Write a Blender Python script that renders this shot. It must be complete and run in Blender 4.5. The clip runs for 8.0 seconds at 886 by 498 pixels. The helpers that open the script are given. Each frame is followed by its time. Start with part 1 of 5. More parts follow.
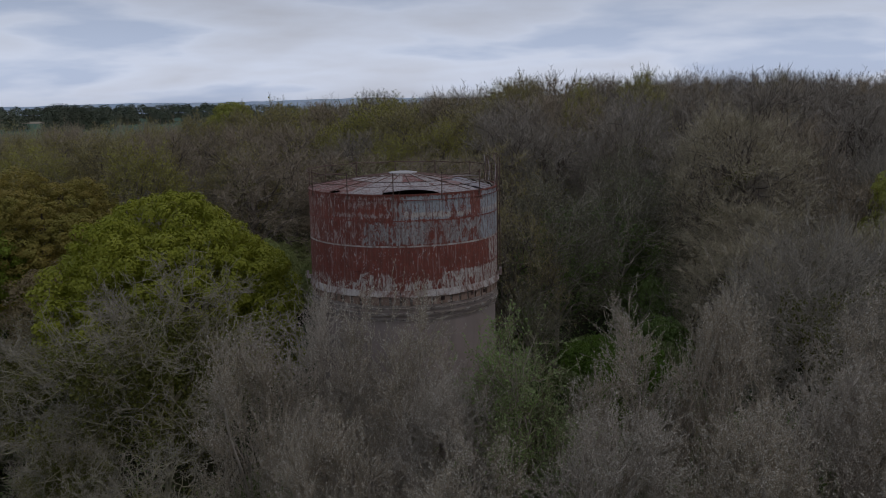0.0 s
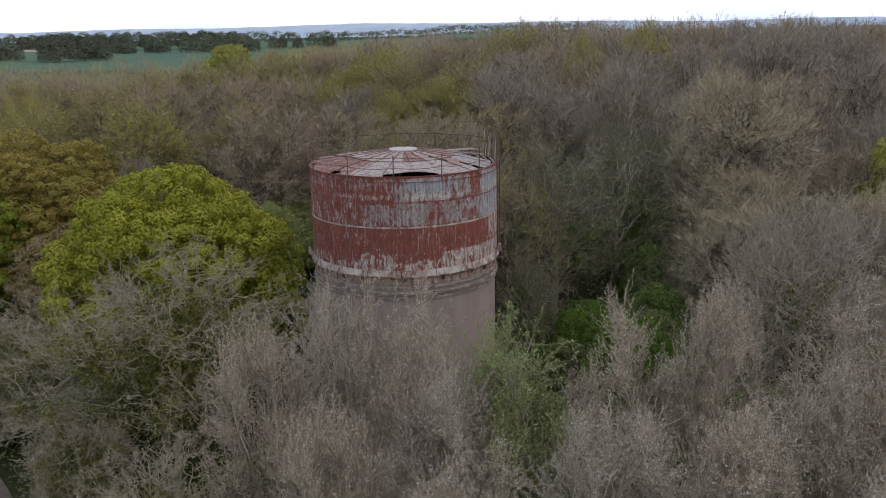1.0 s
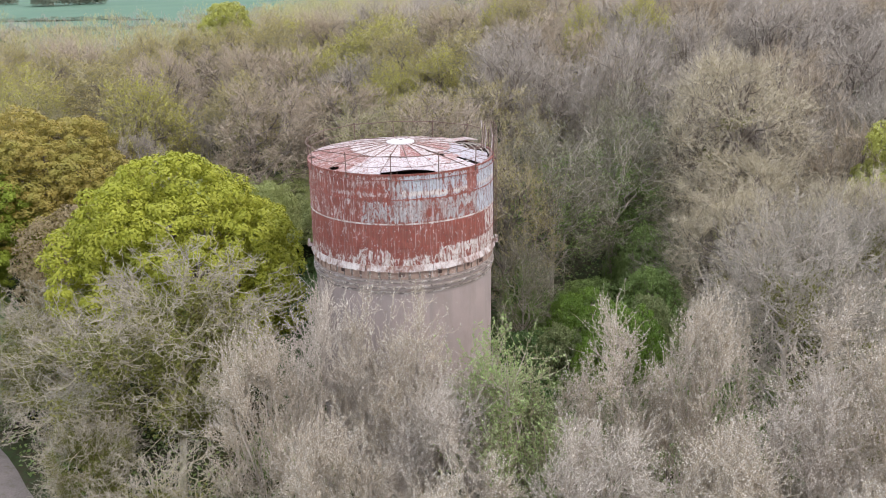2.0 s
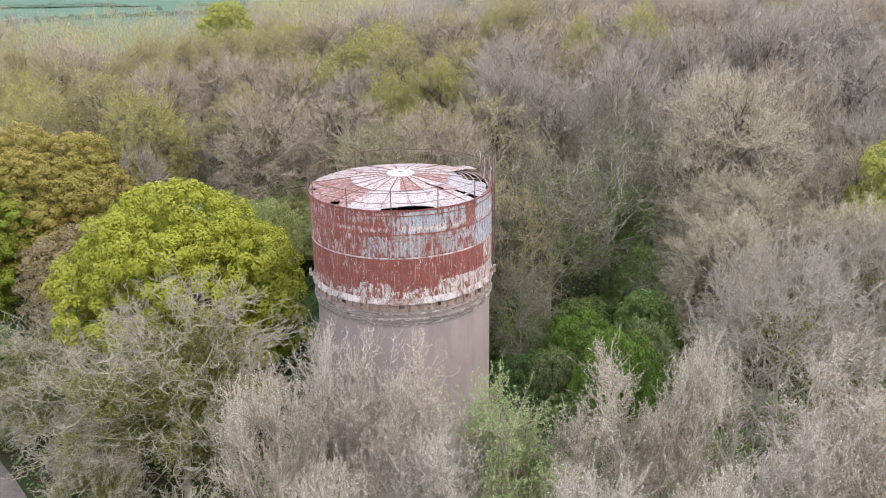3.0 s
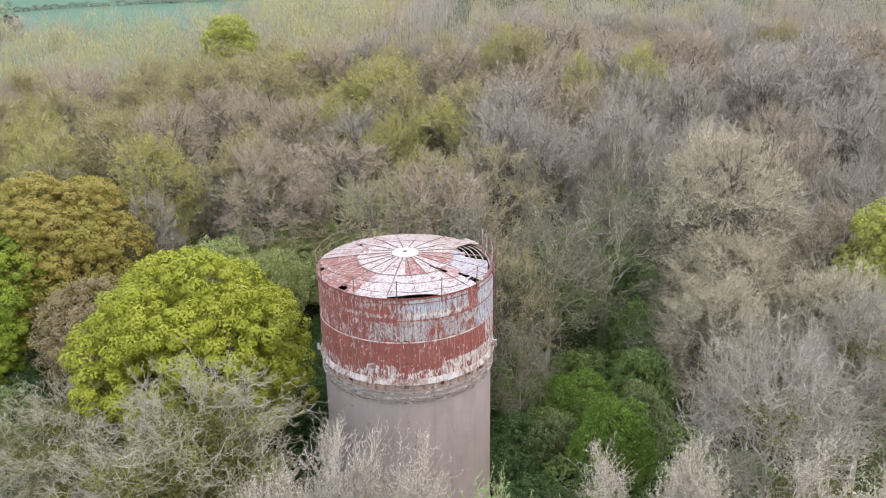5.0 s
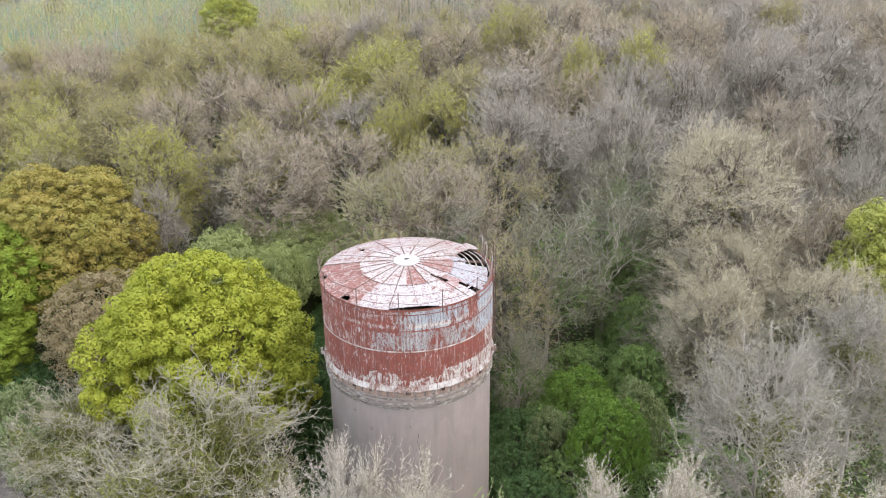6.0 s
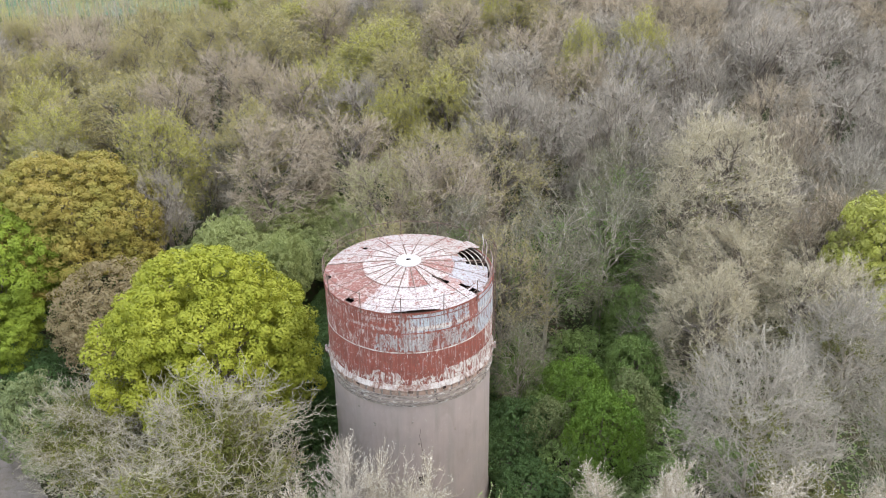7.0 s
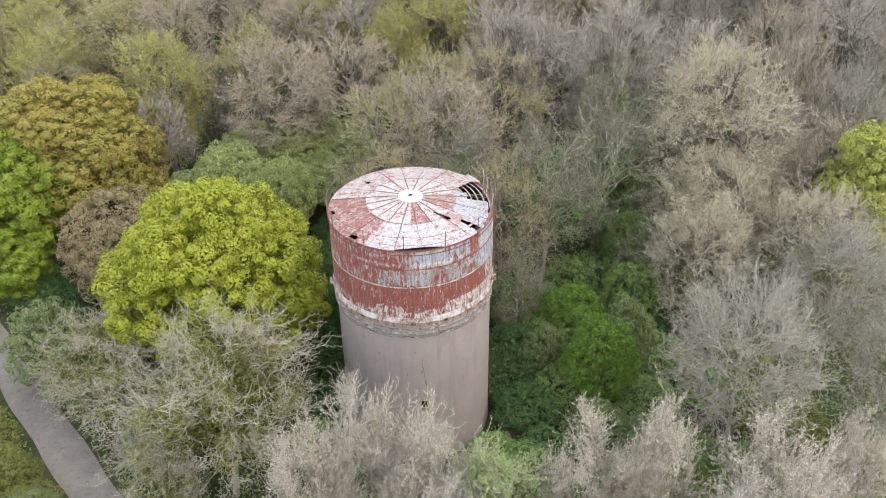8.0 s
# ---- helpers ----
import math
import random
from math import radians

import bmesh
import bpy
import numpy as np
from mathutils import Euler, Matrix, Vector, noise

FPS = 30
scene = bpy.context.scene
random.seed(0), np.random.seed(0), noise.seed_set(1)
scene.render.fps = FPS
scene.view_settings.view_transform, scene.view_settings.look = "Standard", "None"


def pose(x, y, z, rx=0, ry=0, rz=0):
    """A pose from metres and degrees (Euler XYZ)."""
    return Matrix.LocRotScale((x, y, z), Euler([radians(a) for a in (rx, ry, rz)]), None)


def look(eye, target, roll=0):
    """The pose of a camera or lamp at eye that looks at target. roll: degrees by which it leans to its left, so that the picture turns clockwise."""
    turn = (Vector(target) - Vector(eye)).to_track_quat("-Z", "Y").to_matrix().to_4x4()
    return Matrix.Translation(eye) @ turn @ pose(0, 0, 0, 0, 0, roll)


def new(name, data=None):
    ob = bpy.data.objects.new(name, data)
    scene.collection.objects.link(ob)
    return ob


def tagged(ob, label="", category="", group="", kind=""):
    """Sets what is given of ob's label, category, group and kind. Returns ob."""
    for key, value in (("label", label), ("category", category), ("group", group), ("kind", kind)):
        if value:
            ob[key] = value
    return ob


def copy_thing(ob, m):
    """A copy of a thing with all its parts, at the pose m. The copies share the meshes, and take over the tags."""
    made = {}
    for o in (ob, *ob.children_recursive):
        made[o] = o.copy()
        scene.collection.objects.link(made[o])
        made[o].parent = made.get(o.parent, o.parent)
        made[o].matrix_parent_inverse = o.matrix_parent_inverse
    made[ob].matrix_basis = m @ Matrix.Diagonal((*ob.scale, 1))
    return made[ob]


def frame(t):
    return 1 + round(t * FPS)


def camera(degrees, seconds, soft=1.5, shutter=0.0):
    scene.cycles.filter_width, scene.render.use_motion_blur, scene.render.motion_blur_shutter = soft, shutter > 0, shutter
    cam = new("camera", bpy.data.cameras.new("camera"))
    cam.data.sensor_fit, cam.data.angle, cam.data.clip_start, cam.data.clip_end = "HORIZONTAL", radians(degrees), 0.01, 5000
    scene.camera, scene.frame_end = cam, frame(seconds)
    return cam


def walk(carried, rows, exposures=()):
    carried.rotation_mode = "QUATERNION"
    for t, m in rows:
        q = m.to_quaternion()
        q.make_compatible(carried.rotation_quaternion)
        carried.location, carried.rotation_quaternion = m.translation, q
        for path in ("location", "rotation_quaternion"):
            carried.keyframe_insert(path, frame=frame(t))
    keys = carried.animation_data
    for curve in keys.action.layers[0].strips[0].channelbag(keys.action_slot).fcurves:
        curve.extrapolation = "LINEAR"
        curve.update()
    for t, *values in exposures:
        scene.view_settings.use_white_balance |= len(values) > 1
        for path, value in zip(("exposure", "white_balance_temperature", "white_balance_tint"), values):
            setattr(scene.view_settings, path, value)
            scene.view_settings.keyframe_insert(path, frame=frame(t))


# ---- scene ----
cam = camera(53.6, 8.0, soft=1.0)
METRES, EYE, TILT, LEAN, TURN = 21.0, 19.5, -9.5, 0.9, 0.0
ROWS = [
    (0.0, 0.0, 0.0, 0.0, 0.0, 0.0, -0.0),
    (0.5, -0.0, -0.0109, 0.0589, 0.02, -2.35, 0.02),
    (1.0, 0.0023, -0.0202, 0.1147, 0.07, -4.7, 0.08),
    (2.5, 0.009, -0.0485, 0.2903, 0.02, -9.24, 0.04),
    (3.0, 0.007, -0.0572, 0.3485, -0.04, -9.45, -0.03),
    (3.5, 0.003, -0.0656, 0.4103, -0.05, -9.67, -0.08),
    (4.0, 0.0001, -0.0744, 0.4769, -0.05, -9.88, -0.12),
    (4.5, -0.002, -0.0834, 0.5433, -0.06, -10.17, -0.15),
    (6.0, -0.0052, -0.1004, 0.7506, -0.04, -13.97, -0.2),
    (6.5, -0.0081, -0.1054, 0.8201, -0.06, -15.55, -0.2),
    (7.0, -0.0101, -0.1116, 0.8845, -0.07, -17.11, -0.22),
    (7.5, -0.0115, -0.1197, 0.9417, -0.08, -19.88, -0.17),
    (8.0, -0.014, -0.1254, 0.9908, -0.09, -23.69, -0.15),
]
walk(cam, [(t, pose(0, 0, EYE, TILT, LEAN, TURN) @ pose(METRES * x, METRES * y, METRES * z, 90 + pitch, roll, yaw)) for t, x, y, z, yaw, pitch, roll in ROWS],
     exposures=[(0.0, -2.50, 6700, 17), (0.5, -1.96, 6950, 18), (1.0, -1.27, 7150, 18), (1.25, -0.90, 7100, 18), (2.2, 0.25, 7100, 20), (3.2, 0.25, 7000, 20), (4.5, 0.21, 7000, 18), (6.0, 0.33, 6950, 14), (8.0, 0.31, 7050, 12)])

# ---------------------------------------------------------------- sky and sun
SUN_EL, SUN_AZ = radians(48), radians(120)      # azimuth from +y towards +x
world = bpy.data.worlds.new("world")
scene.world = world
world.use_nodes = True
wn, wl = world.node_tree.nodes, world.node_tree.links
wn.clear()


def wnode(kind, **inputs):
    n = wn.new(kind)
    for k, v in inputs.items():
        n.inputs[k.replace("_", " ")].default_value = v
    return n


w_out = wnode("ShaderNodeOutputWorld")
w_bg = wnode("ShaderNodeBackground", Strength=1.0)
w_sky = wn.new("ShaderNodeTexSky")
w_sky.sky_type, w_sky.sun_disc = "NISHITA", False
w_sky.sun_elevation, w_sky.sun_rotation = SUN_EL, SUN_AZ
w_dim = wn.new("ShaderNodeVectorMath")
w_dim.operation = "SCALE"
w_dim.inputs["Scale"].default_value = 0.13
wl.new(w_sky.outputs[0], w_dim.inputs[0])
# a layer of cloud on a plane overhead
w_co = wn.new("ShaderNodeTexCoord")
w_sep = wn.new("ShaderNodeSeparateXYZ")
wl.new(w_co.outputs["Generated"], w_sep.inputs[0])
w_up = wn.new("ShaderNodeMath")
w_up.operation = "MAXIMUM"
w_up.inputs[1].default_value = 0.0
wl.new(w_sep.outputs["Z"], w_up.inputs[0])
w_add = wn.new("ShaderNodeMath")
w_add.operation = "ADD"
w_add.inputs[1].default_value = 0.30
wl.new(w_up.outputs[0], w_add.inputs[0])
w_div = wn.new("ShaderNodeVectorMath")
w_div.operation = "DIVIDE"
w_comb = wn.new("ShaderNodeCombineXYZ")
for i in range(3):
    wl.new(w_add.outputs[0], w_comb.inputs[i])
wl.new(w_co.outputs["Generated"], w_div.inputs[0])
wl.new(w_comb.outputs[0], w_div.inputs[1])
w_map = wn.new("ShaderNodeMapping")
w_map.inputs["Scale"].default_value = (0.62, 0.8, 2.6)
w_map.inputs["Location"].default_value = (1.3, 0.6, 0.0)
wl.new(w_div.outputs[0], w_map.inputs[0])
w_n1 = wnode("ShaderNodeTexNoise", Scale=2.3, Detail=6.0, Roughness=0.5, Distortion=0.1)
wl.new(w_map.outputs[0], w_n1.inputs["Vector"])
w_ramp = wn.new("ShaderNodeValToRGB")
for e, (p, c) in zip((w_ramp.color_ramp.elements[0], w_ramp.color_ramp.elements[1], w_ramp.color_ramp.elements.new(0.5)),
                     ((0.40, (1.25, 1.58, 2.10, 1)), (0.62, (3.6, 3.6, 3.6, 1)), (0.51, (1.72, 2.02, 2.45, 1)))):
    e.position, e.color = p, c
wl.new(w_n1.outputs["Fac"], w_ramp.inputs[0])
w_mix = wn.new("ShaderNodeMix")
w_mix.data_type = "RGBA"
w_mix.inputs["Factor"].default_value = 0.88
wl.new(w_dim.outputs[0], w_mix.inputs["A"])
wl.new(w_ramp.outputs[0], w_mix.inputs["B"])
# the cloud is thinner and brighter low down, and overhead
w_inv = wn.new("ShaderNodeMath")
w_inv.operation = "SUBTRACT"
w_inv.inputs[0].default_value = 1.0
wl.new(w_up.outputs[0], w_inv.inputs[1])
w_pow = wn.new("ShaderNodeMath")
w_pow.operation = "POWER"
w_pow.inputs[1].default_value = 7.0
wl.new(w_inv.outputs[0], w_pow.inputs[0])
w_low = wn.new("ShaderNodeMath")
w_low.operation = "MULTIPLY_ADD"
w_low.inputs[1].default_value, w_low.inputs[2].default_value = 2.25, 0.50
wl.new(w_pow.outputs[0], w_low.inputs[0])
w_pow2 = wn.new("ShaderNodeMath")
w_pow2.operation = "POWER"
w_pow2.inputs[1].default_value = 35.0
wl.new(w_inv.outputs[0], w_pow2.inputs[0])
w_rim = wn.new("ShaderNodeMath")
w_rim.operation = "MULTIPLY_ADD"
w_rim.inputs[1].default_value = -1.1
wl.new(w_pow2.outputs[0], w_rim.inputs[0])
wl.new(w_low.outputs[0], w_rim.inputs[2])
w_top = wn.new("ShaderNodeMath")
w_top.operation = "MULTIPLY_ADD"
w_top.inputs[1].default_value = 0.85
wl.new(w_up.outputs[0], w_top.inputs[0])
wl.new(w_rim.outputs[0], w_top.inputs[2])
w_gain = wn.new("ShaderNodeVectorMath")
w_gain.operation = "SCALE"
wl.new(w_mix.outputs["Result"], w_gain.inputs[0])
wl.new(w_top.outputs[0], w_gain.inputs["Scale"])
wl.new(w_gain.outputs[0], w_bg.inputs["Color"])
wl.new(w_bg.outputs[0], w_out.inputs[0])

sun = new("sun", bpy.data.lights.new("sun", "SUN"))
sun.data.energy, sun.data.angle, sun.data.color = 1.2, radians(18), (1.0, 0.95, 0.88)
sun.matrix_world = look((0, 0, 60), (-60 * math.sin(SUN_AZ) / math.tan(SUN_EL), -60 * math.cos(SUN_AZ) / math.tan(SUN_EL), 0))


# ---------------------------------------------------------------- materials
class Mat:
    """A small builder of node materials."""

    def __init__(self, name, rough=0.8, metal=0.0, spec=0.3):
        self.m = bpy.data.materials.new(name)
        self.m.use_nodes = True
        self.n, self.l = self.m.node_tree.nodes, self.m.node_tree.links
        self.p = self.n["Principled BSDF"]
        self.p.inputs["Roughness"].default_value = rough
        self.p.inputs["Metallic"].default_value = metal
        self.p.inputs["Specular IOR Level"].default_value = spec
        self.co = self.n.new("ShaderNodeTexCoord").outputs["Object"]

    def noise(self, scale, detail=4.0, rough=0.6, stretch=(1, 1, 1), dist=0.0):
        mp = self.n.new("ShaderNodeMapping")
        mp.inputs["Scale"].default_value = stretch
        self.l.new(self.co, mp.inputs[0])
        t = self.n.new("ShaderNodeTexNoise")
        for k, v in (("Scale", scale), ("Detail", detail), ("Roughness", rough), ("Distortion", dist)):
            t.inputs[k].default_value = v
        self.l.new(mp.outputs[0], t.inputs["Vector"])
        return t.outputs["Fac"]

    def random(self):
        return self.n.new("ShaderNodeObjectInfo").outputs["Random"]

    def island(self):
        return self.n.new("ShaderNodeNewGeometry").outputs["Random Per Island"]

    def ramp(self, fac, lo, hi):
        r = self.n.new("ShaderNodeMapRange")
        r.inputs["From Min"].default_value, r.inputs["From Max"].default_value = lo, hi
        self.l.new(fac, r.inputs["Value"])
        return r.outputs[0]

    def math(self, op, a, b):
        r = self.n.new("ShaderNodeMath")
        r.operation = op
        for i, v in enumerate((a, b)):
            if isinstance(v, (int, float)):
                r.inputs[i].default_value = v
            else:
                self.l.new(v, r.inputs[i])
        return r.outputs[0]

    def mix(self, fac, a, b, blend="MIX"):
        r = self.n.new("ShaderNodeMix")
        r.data_type, r.blend_type = "RGBA", blend
        for k, v in (("Factor", fac), ("A", a), ("B", b)):
            i = [s for s in r.inputs if s.name == k and s.enabled][0]
            if isinstance(v, tuple):
                i.default_value = (*v, 1)
            elif isinstance(v, (int, float)):
                i.default_value = v
            else:
                self.l.new(v, i)
        return [s for s in r.outputs if s.enabled][0]

    def color(self, c):
        self.l.new(c, self.p.inputs["Base Color"])
        return self

    def bump(self, height, strength=0.4, distance=0.02):
        b = self.n.new("ShaderNodeBump")
        b.inputs["Strength"].default_value, b.inputs["Distance"].default_value = strength, distance
        self.l.new(height, b.inputs["Height"])
        self.l.new(b.outputs[0], self.p.inputs["Normal"])
        return self

    def see_through(self, c, amount):
        """Leaves pass some light."""
        t = self.n.new("ShaderNodeBsdfTranslucent")
        self.l.new(c, t.inputs["Color"])
        mx = self.n.new("ShaderNodeMixShader")
        mx.inputs[0].default_value = amount
        out = self.n["Material Output"]
        self.l.new(self.p.outputs[0], mx.inputs[1])
        self.l.new(t.outputs[0], mx.inputs[2])
        self.l.new(mx.outputs[0], out.inputs[0])
        return self


def bark(name, a, b, vary=0.5):
    m = Mat(name, 0.9, spec=0.15)
    c = m.mix(m.random(), a, b)
    c = m.mix(m.ramp(m.noise(2.2, 3), 0.35, 0.65), c, tuple(v * vary for v in a))
    return m.color(c).m


def leafy(name, a, b, c3, through_light=0.25):
    m = Mat(name, 0.55, spec=0.25)
    c = m.mix(m.island(), a, b)
    c = m.mix(m.ramp(m.noise(0.55, 2), 0.38, 0.68), c, c3)
    c = m.mix(m.math("MULTIPLY", m.random(), 0.4), c, b)
    m.color(c)
    return m.see_through(c, through_light).m


def painted(name, rust, paint, cover, streak=0.5, fleck=0.4, pale=(0.62, 0.60, 0.58), mottle=0.3, wear=0.6):
    """Old paint on rusted sheet: drips that run down, flaked patches and grain."""
    m = Mat(name, 0.75, spec=0.25)
    drips = m.noise(8.0, 5, 0.7, (1, 1, 0.10))
    blot = m.noise(1.4, 6, 0.65)
    fine = m.noise(17, 5, 0.75, (1, 1, 0.35))
    mask = m.math("ADD", m.math("MULTIPLY", drips, streak), m.math("MULTIPLY", blot, 1 - streak))
    mask = m.math("ADD", mask, m.math("MULTIPLY", m.math("SUBTRACT", fine, 0.5), 0.28))
    base = m.mix(m.ramp(blot, 0.3, 0.7), rust, tuple(v * 0.66 for v in rust))
    base = m.mix(m.ramp(fine, 0.45, 0.8), base, (rust[0] * 1.4, rust[1] * 1.9, rust[2] * 1.9))
    base = m.mix(m.math("MULTIPLY", m.random(), 0.5), base, tuple(v * 0.62 for v in rust))
    lo = 0.68 - 0.36 * cover
    c = m.mix(m.ramp(mask, lo, lo + 0.13), base, m.mix(m.ramp(fine, 0.3, 0.7), paint, tuple(v * 0.72 for v in paint)))
    spots = m.noise(8.0, 6, 0.75, (1, 1, 0.45), 0.6)
    c = m.mix(m.ramp(spots, 0.66 - 0.12 * fleck, 0.76 - 0.12 * fleck), c, pale)
    thin = m.noise(13.0, 3, 0.5, (1, 1, 0.05))
    c = m.mix(m.math("MULTIPLY", m.ramp(thin, 0.58, 0.72), 0.6 * wear), c, (0.10, 0.055, 0.045))
    thin2 = m.noise(11.0, 4, 0.6, (1, 1, 0.07), 0.2)
    c = m.mix(m.math("MULTIPLY", m.ramp(thin2, 0.56, 0.68), 0.6 * wear), c, tuple(0.5 * v + 0.25 for v in paint))
    if mottle:
        patch = m.noise(4.6, 7, 0.72, (1, 1, 0.55), 1.1)
        c = m.mix(m.math("MULTIPLY", m.ramp(patch, 0.53, 0.60), mottle), c, tuple(0.6 * v for v in rust))
        flake = m.noise(5.2, 7, 0.76, (1, 1, 0.6), 1.2)
        c = m.mix(m.math("MULTIPLY", m.ramp(flake, 0.565, 0.62), mottle), c, pale)
    grain = m.noise(38, 3, 0.6, (1, 1, 0.7))
    c = m.mix(m.math("MULTIPLY", m.ramp(grain, 0.52, 0.68), 0.4), c, tuple(0.45 * v for v in rust))
    pits = m.noise(10.0, 5, 0.7, (1, 1, 0.6), 0.8)
    c = m.mix(m.math("MULTIPLY", m.ramp(pits, 0.60, 0.68), 0.25 + 0.5 * wear), c, (0.13, 0.065, 0.05))
    m.color(c)
    return m.bump(m.math("ADD", spots, drips), 0.5, 0.03).m


def patchwork(name, base, patches, polar_of, streak, wear, spot, edge):
    """Old coats of paint on sheet steel, each left in ragged patches over the rust.
    patches: from angle, to angle, from and to height (or radius), colour, how much of it is left, how far it runs in drips."""
    m = Mat(name, 0.75, spec=0.25)
    sep = m.n.new("ShaderNodeSeparateXYZ")
    m.l.new(m.co, sep.inputs[0])
    x, y, z = sep.outputs
    theta = m.math("MULTIPLY", m.math("ARCTAN2", x, m.math("MULTIPLY", y, -1.0)), 57.2958)
    across = m.math("SQRT", m.math("ADD", m.math("MULTIPLY", x, x), m.math("MULTIPLY", y, y)), 0.0) if polar_of else z
    run = (1, 1, 1) if polar_of else (1, 1, streak)
    blot = m.noise(1.5, 6, 0.65)
    fine = m.noise(15, 5, 0.75, (1, 1, 0.4))
    drips = m.noise(7.0, 5, 0.7, (1, 1, 0.06))
    flake = m.noise(5.0, 7, 0.76, run, 0.9)
    wander = m.noise(2.6, 5, 0.7)
    c = m.mix(m.ramp(blot, 0.32, 0.68), base, tuple(v * 0.62 for v in base))
    c = m.mix(m.math("MULTIPLY", m.ramp(drips, 0.48, 0.70), 0.45), c, (base[0] * 1.45, base[1] * 2.3, base[2] * 2.4))
    c = m.mix(m.math("MULTIPLY", m.random(), 0.4), c, tuple(v * 0.72 for v in base))
    theta = m.math("ADD", theta, m.math("MULTIPLY", m.math("SUBTRACT", wander, 0.5), edge))
    for a0, a1, h0, h1, colour, left, drip in patches:
        h = m.math("ADD", across, m.math("MULTIPLY", m.math("SUBTRACT", drips if not polar_of else wander, 0.5), drip))
        t = m.math("MULTIPLY", m.math("MINIMUM", m.math("SUBTRACT", theta, a0), m.math("SUBTRACT", a1, theta)), 0.40)
        u = m.math("MULTIPLY", m.math("MINIMUM", m.math("SUBTRACT", h, h0), m.math("SUBTRACT", h1, h)), 7.0)
        v = m.math("MAXIMUM", m.math("MINIMUM", m.math("MINIMUM", t, u), 1.0), 0.0)
        body = m.math("ADD", m.math("MULTIPLY", flake, 0.7), m.math("MULTIPLY", drips if not polar_of else blot, 0.3))
        body = m.math("MULTIPLY", m.math("SUBTRACT", body, 0.375), 4.0)
        k = m.ramp(m.math("ADD", body, m.math("MULTIPLY", v, 0.85 * left)), 0.88, 1.0)
        shade = m.mix(m.ramp(fine, 0.32, 0.68), colour, tuple(w * 0.74 for w in colour))
        c = m.mix(k, c, shade)
    white = m.noise(8.0, 6, 0.75, (1, 1, 1 if polar_of else 0.5), 0.6)
    c = m.mix(m.math("MULTIPLY", m.ramp(white, 0.585, 0.635), 0.75 * spot), c, (0.66, 0.61, 0.57))
    rust = m.noise(9.0, 6, 0.72, (1, 1, 1 if polar_of else 0.30), 0.7)
    c = m.mix(m.math("MULTIPLY", m.ramp(rust, 0.515, 0.575), wear), c, (0.19, 0.075, 0.055))
    if not polar_of:
        thin = m.noise(12.0, 4, 0.6, (1, 1, 0.04))
        c = m.mix(m.math("MULTIPLY", m.ramp(thin, 0.52, 0.62), 0.75 * wear), c, (0.17, 0.06, 0.045))
        pale = m.noise(14.0, 4, 0.6, (1, 1, 0.05), 0.2)
        c = m.mix(m.math("MULTIPLY", m.ramp(pale, 0.57, 0.67), 0.40), c, (0.56, 0.47, 0.43))
    pits = m.noise(11.0, 5, 0.7, (1, 1, 0.7), 0.8)
    c = m.mix(m.math("MULTIPLY", m.ramp(pits, 0.57, 0.62), 0.7), c, (0.11, 0.06, 0.048))
    m.color(c)
    return m.bump(m.math("ADD", white, flake), 0.5, 0.03).m


M = {}
M["bark"] = bark("bark", (0.25, 0.205, 0.165), (0.20, 0.165, 0.135))
M["bark_pale"] = bark("bark_pale", (0.45, 0.385, 0.31), (0.38, 0.33, 0.27), 0.75)
M["twig_grey"] = bark("twig_grey", (0.41, 0.355, 0.285), (0.355, 0.305, 0.25), 0.8)
M["twig_brown"] = bark("twig_brown", (0.41, 0.33, 0.23), (0.42, 0.345, 0.265), 0.8)
M["twig_olive"] = bark("twig_olive", (0.36, 0.315, 0.20), (0.41, 0.34, 0.24), 0.75)
M["twig_pale"] = bark("twig_pale", (0.52, 0.445, 0.355), (0.46, 0.39, 0.315), 0.66)
M["twig_ash"] = bark("twig_ash", (0.45, 0.395, 0.30), (0.395, 0.345, 0.26), 0.55)
M["bark_moss"] = bark("bark_moss", (0.40, 0.355, 0.235), (0.33, 0.30, 0.185), 0.6)
M["twig_moss"] = bark("twig_moss", (0.25, 0.23, 0.155), (0.215, 0.205, 0.14), 0.65)
M["twig_straw"] = bark("twig_straw", (0.54, 0.465, 0.32), (0.49, 0.42, 0.295), 0.72)
M["twig_silver"] = bark("twig_silver", (0.415, 0.365, 0.29), (0.37, 0.325, 0.26), 0.62)
M["twig_tan"] = bark("twig_tan", (0.50, 0.415, 0.30), (0.44, 0.365, 0.265), 0.62)
M["catkin"] = leafy("catkin", (0.60, 0.54, 0.44), (0.50, 0.44, 0.36), (0.56, 0.505, 0.41), 0.1)
M["catkin_green"] = leafy("catkin_green", (0.28, 0.37, 0.13), (0.23, 0.32, 0.095), (0.38, 0.43, 0.22), 0.25)
M["leaf_oak"] = leafy("leaf_oak", (0.345, 0.35, 0.037), (0.275, 0.30, 0.034), (0.40, 0.395, 0.05), 0.22)
M["leaf_green"] = leafy("leaf_green", (0.23, 0.30, 0.033), (0.28, 0.34, 0.042), (0.18, 0.24, 0.03), 0.22)
M["leaf_bright"] = leafy("leaf_bright", (0.14, 0.235, 0.034), (0.185, 0.28, 0.045), (0.11, 0.19, 0.032), 0.22)
M["leaf_orange"] = leafy("leaf_orange", (0.40, 0.285, 0.07), (0.33, 0.265, 0.066), (0.285, 0.27, 0.058), 0.22)
M["leaf_brown"] = leafy("leaf_brown", (0.29, 0.215, 0.11), (0.23, 0.185, 0.09), (0.33, 0.25, 0.14), 0.2)
